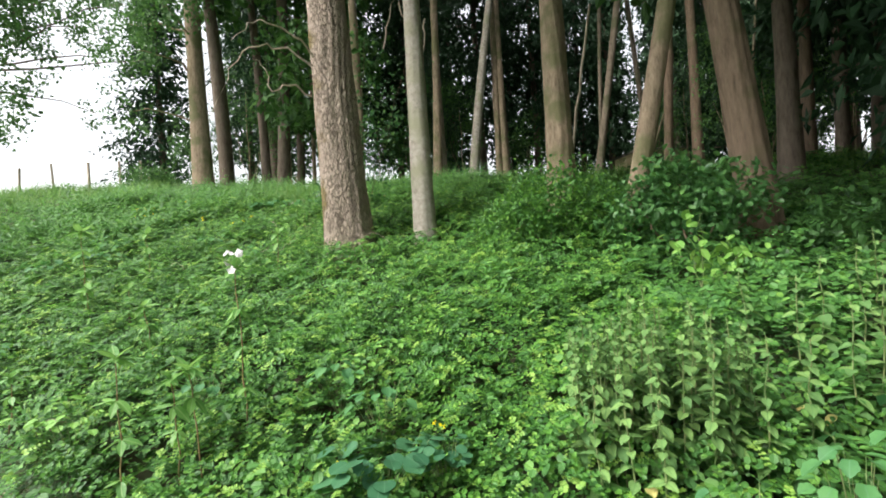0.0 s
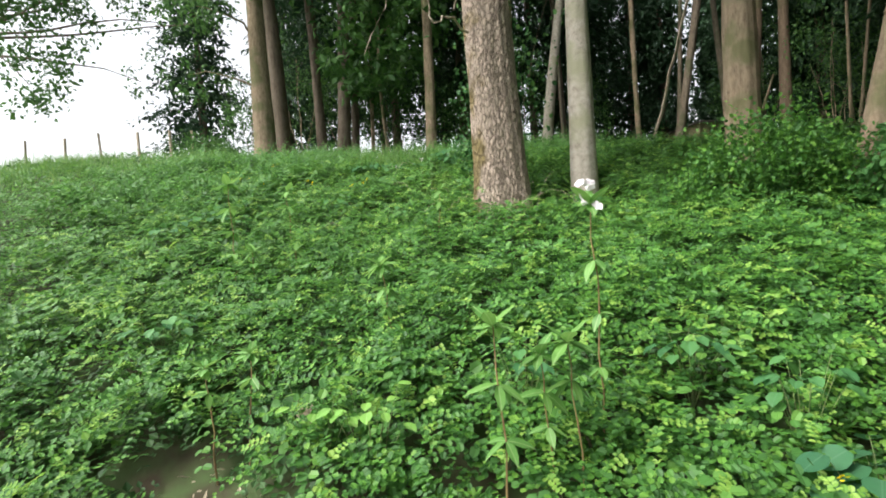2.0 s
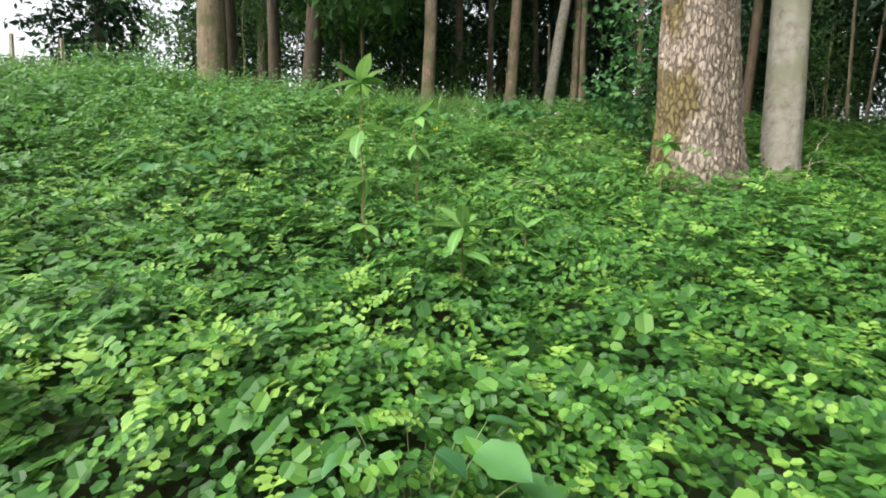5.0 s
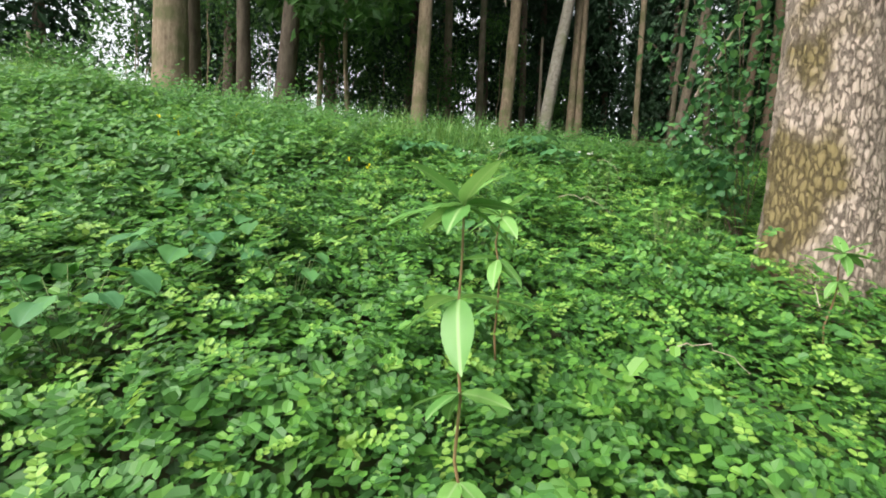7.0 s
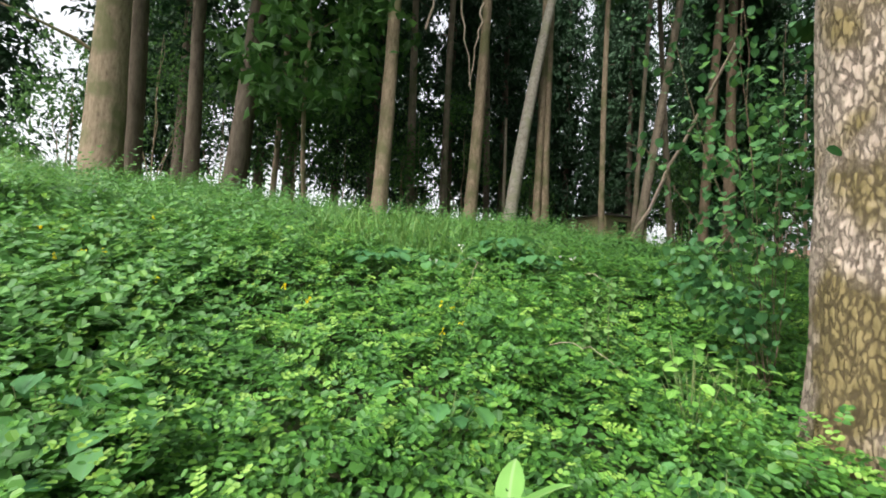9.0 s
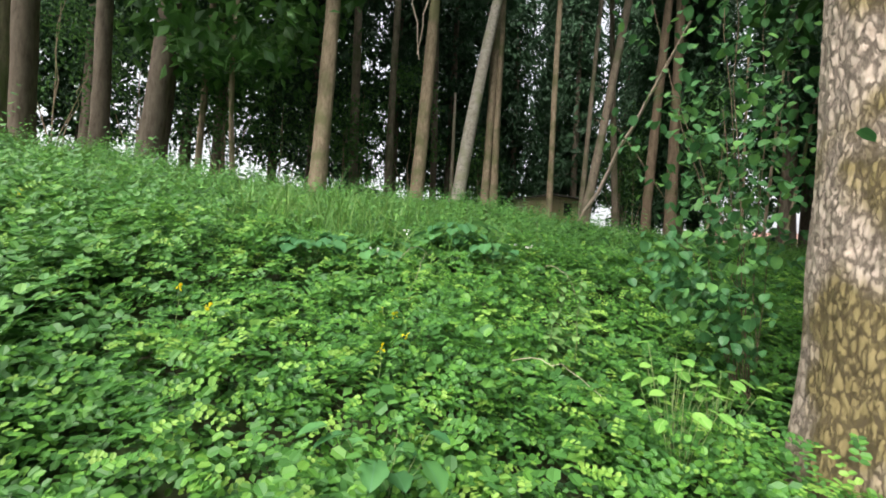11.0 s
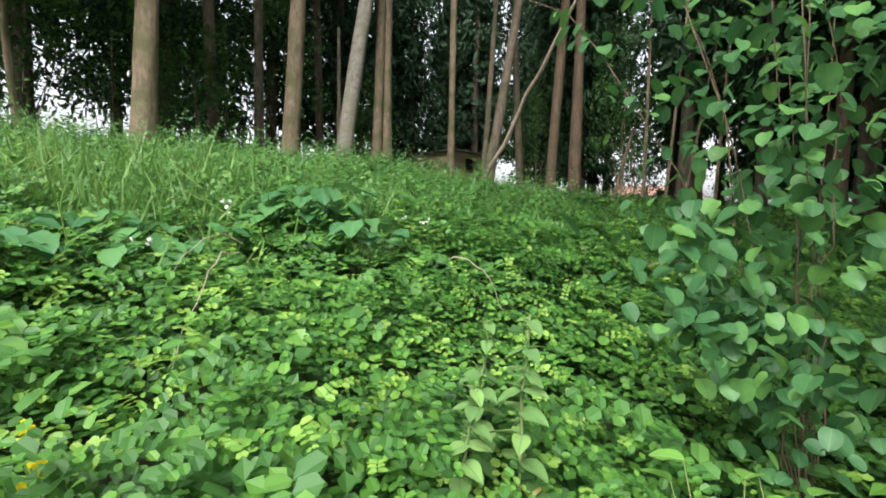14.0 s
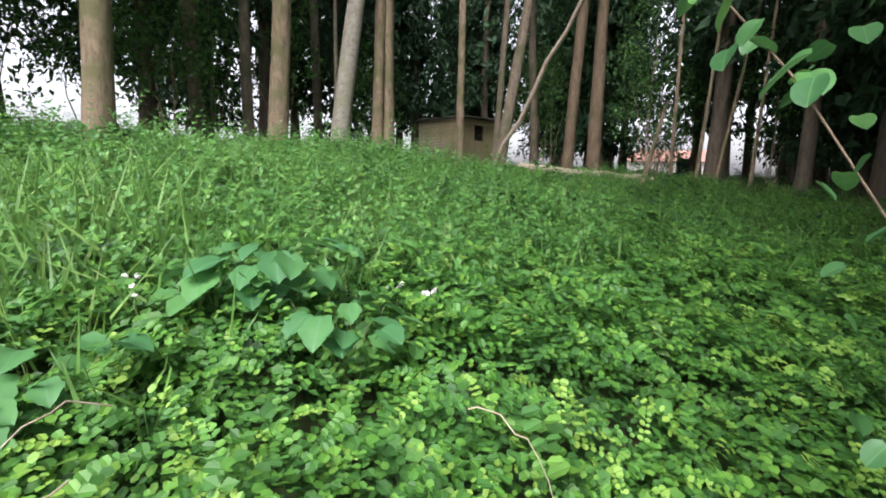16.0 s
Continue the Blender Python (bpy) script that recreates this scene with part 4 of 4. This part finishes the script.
for tip in ((0, -0.05, 0.85), (0.3, 0, 0.7), (-0.15, 0.05, 0.6), (0.35, -0.1, 0.5)):
    leafy_branch(sap, curve_line((0, 0, 0), tip, 0.05, 0.015), 14, 0.11, 0.07, LEAF_FRESH, 0.006, M_STEM)
tagged(sap, "sapling with fresh light green leaves", "sapling")
for n, (x, y, h, w) in enumerate(((-6.4, 17.5, 3.4, 1.0), (-3.6, 18.2, 3.0, 1.0), (-8.4, 18.5, 4.2, 1.2), (-10.8, 16.2, 3.0, 1.0), (5.9, 19.6, 3.4, 0.9), (8.6, 17.5, 4.0, 1.2), (-11.5, 14.6, 0.9, 0.9), (10.5, 18.6, 2.2, 1.1), (1.0, 20.5, 3.2, 0.8), (-5.2, 20.2, 4.0, 1.2), (-1.6, 19.5, 4.6, 1.0), (-9.8, 18.0, 5.5, 1.4), (7.4, 16.8, 5.0, 1.1), (-6.6, 19.5, 6.0, 1.5), (9.6, 14.8, 4.4, 1.3), (7.2, 20.5, 5.0, 1.2), (-2.8, 21.0, 5.4, 1.1))):
    shrub("understory_shrub", "thin green understory shrub among bare trunks", x, y, [((0, 0, h * 0.75), (w, w, h * 0.3)), ((w * 0.4, 0, h * 0.4), (w * 0.7, w * 0.7, h * 0.25)), ((-w * 0.5, 0.2, h * 0.5), (w * 0.6, w * 0.6, h * 0.25))], 1700, 0.1, M_CROWN)
# clumps in the dark leaf green, so their shade is partly colour
shrub("fern_clump", "dark leafy clump under the leaning tree", 3.6, 5.3, [((0, 0, 0.4), (0.9, 0.6, 0.3)), ((0.9, 0.3, 0.5), (0.7, 0.6, 0.35))], 2200, 0.08, M_SHADE_LEAF, shape=HEX)
shrub("fern_clump", "dark leafy clump in the wood's shade", 5.6, 5.6, [((0, 0, 0.5), (1.1, 0.9, 0.45)), ((-1.3, 0.9, 0.4), (0.9, 0.7, 0.4))], 2200, 0.09, M_SHADE_LEAF)


# ---- trees beside the field ----
def edge_tree(label, x, y, height, blobs, count, size, mat):
    root = new("field_tree")
    z0 = float(soil(x, y))
    root.matrix_basis = pose(x, y, z0)
    child("trunk", trunk_mesh("trunk", (0, 0, 0), (0, 0, height), 0.28, 0.08, M_BARK_DARK, sides=16, rings=24), root)
    for c, r in blobs:
        child("limb", tubes_mesh("limb", [(curve_line((0, 0, height * 0.55), c, 0.5, 0.1), np.linspace(0.08, 0.015, 8))], M_BARK_DARK), root)
    child("crown", crown_mesh("crown", blobs, count, size, mat), root)
    return tagged(root, label, "tree")


edge_tree("broad tree overhanging the field edge", -24.5, 16.5, 12, [((5.8, -0.8, 3.2), (1.5, 1.6, 1.3)), ((6.0, -0.5, 5.4), (2.0, 1.8, 1.6)), ((7.6, 0.5, 8.2), (2.2, 2, 1.5)), ((4, 0, 9), (3, 3, 2.4)), ((5.2, -0.5, 7), (2, 2, 1.8))], 9000, 0.19, M_CROWN)
edge_tree("thin tree with sparse drooping twigs", -27.0, 19.0, 11, [((11.6, -2.0, 3.2), (0.5, 0.5, 1.2)), ((12.5, -2.1, 5.2), (0.8, 0.7, 1.4)), ((13.2, -2.1, 7.2), (1.0, 0.8, 1.5)), ((11.4, -2.0, 6.6), (0.7, 0.7, 1.6)), ((13.8, -2.0, 5.0), (0.5, 0.5, 1.2)), ((12.4, -2.0, 8.6), (1.8, 1, 0.8))], 1900, 0.14, M_CROWN)
hanging = new("leafy_side_branches")
hanging.matrix_basis = pose(-9.13, 13.9, float(bank(-9.13, 13.9)))
for c, r, n in low_crowns:
    child("branch", tubes_mesh("branch", [(curve_line((0, 0, max(c[2] - 0.4, 1.2)), c, 0.2, 0.05), np.linspace(0.04, 0.008, 8))], M_BARK_TAN), hanging)
    child("foliage", crown_mesh("foliage", [(c, r)], n, 0.13, M_CROWN), hanging)
tagged(hanging, "leafy side branches hanging from the wood-edge tree", "branch")


# ---- dead wood, twigs and stones ----
def stick(name, label, a, b, r0, r1, sag=0.0, wiggle=0.02, mat=M_TWIG, category="branch"):
    ob = new(name, tubes_mesh(name, [(curve_line(a, b, sag, wiggle, 10), np.linspace(r0, r1, 10))], mat, 8))
    return tagged(ob, label, category)


stick("leaning_pole", "long pale dead branch leaning against a tree", (2.05, 16.2, 3.5), (2.5, 13.2, 7.6), 0.05, 0.03, 0, 0.03)
stick("fallen_log", "pale fallen log lying on the woodland floor", (3.6, 17.4, 3.56), (5.2, 14.8, 3.3), 0.11, 0.07, 0, 0.02)
for a, b, sag in (((-2.33, 6.2, 1.4), (-1.95, 6.2, 1.85), 0.1), ((-1.95, 6.15, 1.5), (-1.72, 6.2, 1.95), 0.12), ((-2.1, 6.3, 1.5), (-1.5, 6.1, 1.6), 0.2), ((-3.9, 9.2, 2.62), (-4.25, 9.0, 2.35), 0.15), ((-3.95, 8.9, 2.6), (-4.2, 8.6, 2.2), 0.12),
                  ((-3.0, 8.9, 2.55), (-2.85, 8.6, 2.3), 0.1), ((-3.9, 7.6, 2.1), (-3.6, 7.3, 2.0), 0.06), ((-2.9, 5.9, 1.6), (-2.7, 6.1, 1.75), 0.03), ((-4.2, 5.6, 1.5), (-3.95, 5.5, 1.45), 0.05), ((-3.2, 6.0, 1.6), (-3.0, 6.25, 1.75), 0.02)):
    stick("dry_twig", "thin dry twig arching out of the leaves", a, b, 0.0024, 0.0012, sag, 0.008)
for pts in (((-2.55, 6.55, 4.15), (-3.15, 5.95, 4.25), (-3.7, 5.85, 3.35)), ((-2.6, 6.6, 3.75), (-2.95, 6.1, 3.7), (-3.1, 6.0, 4.1)), ((-2.55, 6.6, 4.3), (-2.9, 6.0, 4.55), (-3.3, 5.8, 4.3))):
    line = np.concatenate([curve_line(pts[0], pts[1], 0.12, 0.02), curve_line(pts[1], pts[2], 0.12, 0.02)[1:]])
    tagged(new("bare_branch", tubes_mesh("bare_branch", [(line, np.linspace(0.016, 0.003, len(line)))], M_TWIG)), "bare dead branch growing from the old trunk", "branch")
for a, b in (((-3.0, 15.6, 9.6), (-2.4, 15.8, 6.9)), ((-2.2, 15.7, 9.0), (-2.45, 15.8, 7.0)), ((-3.6, 15.4, 8.0), (-3.1, 15.4, 9.6))):
    stick("hanging_branch", "bare curved branch hanging between the trunks", a, b, 0.03, 0.012, 0.25, 0.04)


def stone(x, y, sx, sy, sz, z):
    bm = bmesh.new()
    bmesh.ops.create_icosphere(bm, subdivisions=3, radius=1)
    for v in bm.verts:
        d = 1 + 0.18 * noise.noise(v.co * 1.7 + Vector((x, y, 0))) + 0.05 * noise.noise(v.co * 6)
        v.co = Vector((v.co.x * sx * d, v.co.y * sy * d, v.co.z * sz * d))
    me = bpy.data.meshes.new("stone")
    bm.to_mesh(me)
    bm.free()
    me.materials.append(M_STONE)
    ob = new("stone", me)
    ob.matrix_basis = pose(x, y, z, 12, -8, rng.uniform(0, 180))
    tagged(ob, "buff stone half buried in the bank", "stone", "stones in the bank")


stone(-3.35, 2.62, 0.1, 0.2, 0.06, float(soil(-3.35, 2.62)) + 0.13)
stone(-3.38, 3.2, 0.07, 0.1, 0.05, float(bank(-3.38, 3.2)) - 0.03)
stone(-2.6, 2.1, 0.14, 0.1, 0.045, float(soil(-2.6, 2.1)) + 0.04)

x, y = rng.normal(-3.75, 0.3, 500), rng.normal(2.62, 0.2, 500)
o = np.stack([x, y, soil(x, y) + rng.uniform(0.005, 0.05, 500)], -1)
tagged(new("dry_litter", leaves_mesh("dry_litter", o, rng.normal(0, 1, o.shape) * [1, 1, 0.25], rng.normal(0, 0.3, o.shape) + [0, 0, 1], rng.uniform(0.03, 0.08, 500), rng.uniform(0.008, 0.025, 500), M_TWIG, RHOMB)),
       "dry brown stalks and leaf litter on a bare patch", "leaf litter", kind="stuff")

# ---- shed, fence and what stands beyond the wood ----
shed = new("garden_shed")
shed.matrix_basis = pose(6.7, 25.4, 3.75, 0, 0, 14)
tagged(shed, "small weathered timber shed with a flat felt roof", "shed")


def box(name, x0, x1, y0, y1, z0, z1, mat, parent, label="", bevel=0.006):
    bm = bmesh.new()
    bmesh.ops.create_cube(bm, size=1)
    for v in bm.verts:
        v.co = Vector((x0 + (v.co.x + 0.5) * (x1 - x0), y0 + (v.co.y + 0.5) * (y1 - y0), z0 + (v.co.z + 0.5) * (z1 - z0)))
    bmesh.ops.bevel(bm, geom=bm.edges[:], offset=bevel, segments=1, affect="EDGES")
    return part(name, bm, mat, parent, label)


front = child("front_wall", None, shed)
side = child("side_wall", None, shed)
back = child("back_wall", None, shed)
for i in range(16):
    z0, z1 = i * 0.125, i * 0.125 + 0.118
    box("plank", -0.02, 0.0, 0.0, 2.7, z0, z1, M_PLANK, side)
    if 1.1 < z0 < 1.7:
        box("plank", 0.0, 0.75, -0.02, 0.0, z0, z1, M_PLANK, front)
        box("plank", 1.3, 2.6, -0.02, 0.0, z0, z1, M_PLANK, front)
    else:
        box("plank", 0.0, 2.6, -0.02, 0.0, z0, z1, M_PLANK, front)
    box("plank", 2.6, 2.62, 0.0, 2.7, z0, z1, M_PLANK, back)
box("roof", -0.15, 2.8, -0.2, 2.85, 2.0, 2.07, M_FELT, shed)
# near-black sheet behind the window gap, in place of the shed's unlit inside
box("window_shade_panel", 0.76, 1.29, 0.05, 0.07, 1.13, 1.74, M_DARK, shed, "dark panel standing for the unlit inside of the window")
box("corner_post", -0.03, 0.04, -0.03, 0.04, 0, 2.0, M_PLANK, shed)

for n, (x, y) in enumerate(((-15.57, 15.14), (-14.17, 15.11), (-16.98, 15.13), (-12.6, 15.6), (-18.6, 15.2), (-13.3, 15.5))):
    ob = box("fence_post", -0.035, 0.035, -0.035, 0.035, 0, 1.25, M_TWIG, None)
    ob.matrix_basis = pose(x, y, float(soil(x, y)), rng.uniform(-3, 3), rng.uniform(-3, 3), rng.uniform(0, 90))
    tagged(ob, "thin weathered timber fence post by the field", "fence post", "fence posts")

house = new("distant_house")
house.matrix_basis = pose(29.5, 33, 3.3, 0, 0, -42)
tagged(house, "pale rendered house with a red roof beyond the wood", "house")
box("wall", -3, 3, -2.5, 2.5, 0, 1.6, M_RENDER, house)
bm = bmesh.new()
vs = [bm.verts.new(c) for c in ((-3.3, -2.8, 1.55), (3.3, -2.8, 1.55), (3.3, 2.8, 1.55), (-3.3, 2.8, 1.55), (-3.3, 0, 2.5), (3.3, 0, 2.5))]
for q in ((0, 1, 5, 4), (2, 3, 4, 5), (0, 4, 3), (1, 2, 5), (3, 2, 1, 0)):
    bm.faces.new([vs[i] for i in q])
part("roof", bm, M_TILE, house, "red tiled roof")
for x, y, w, h in ((17.2, 22.6, 1.5, 0.8), (19.4, 19.4, 0.55, 0.95)):
    root = new("garden_bin")
    root.matrix_basis = pose(x, y, float(soil(x, y)), 0, 0, 30)
    box("body", -w / 2, w / 2, -0.35, 0.35, 0, h, M_BIN, root, bevel=0.04)
    box("lid", -w / 2 - 0.03, w / 2 + 0.03, -0.38, 0.38, h, h + 0.08, M_BIN, root, bevel=0.03)
    tagged(root, "dark green plastic garden container under the trees", "bin")
tagged(grass("clearing_grass", 4000, (15, 30, 11, 24), 0.3), "bright short grass in a sunny clearing", "grass")
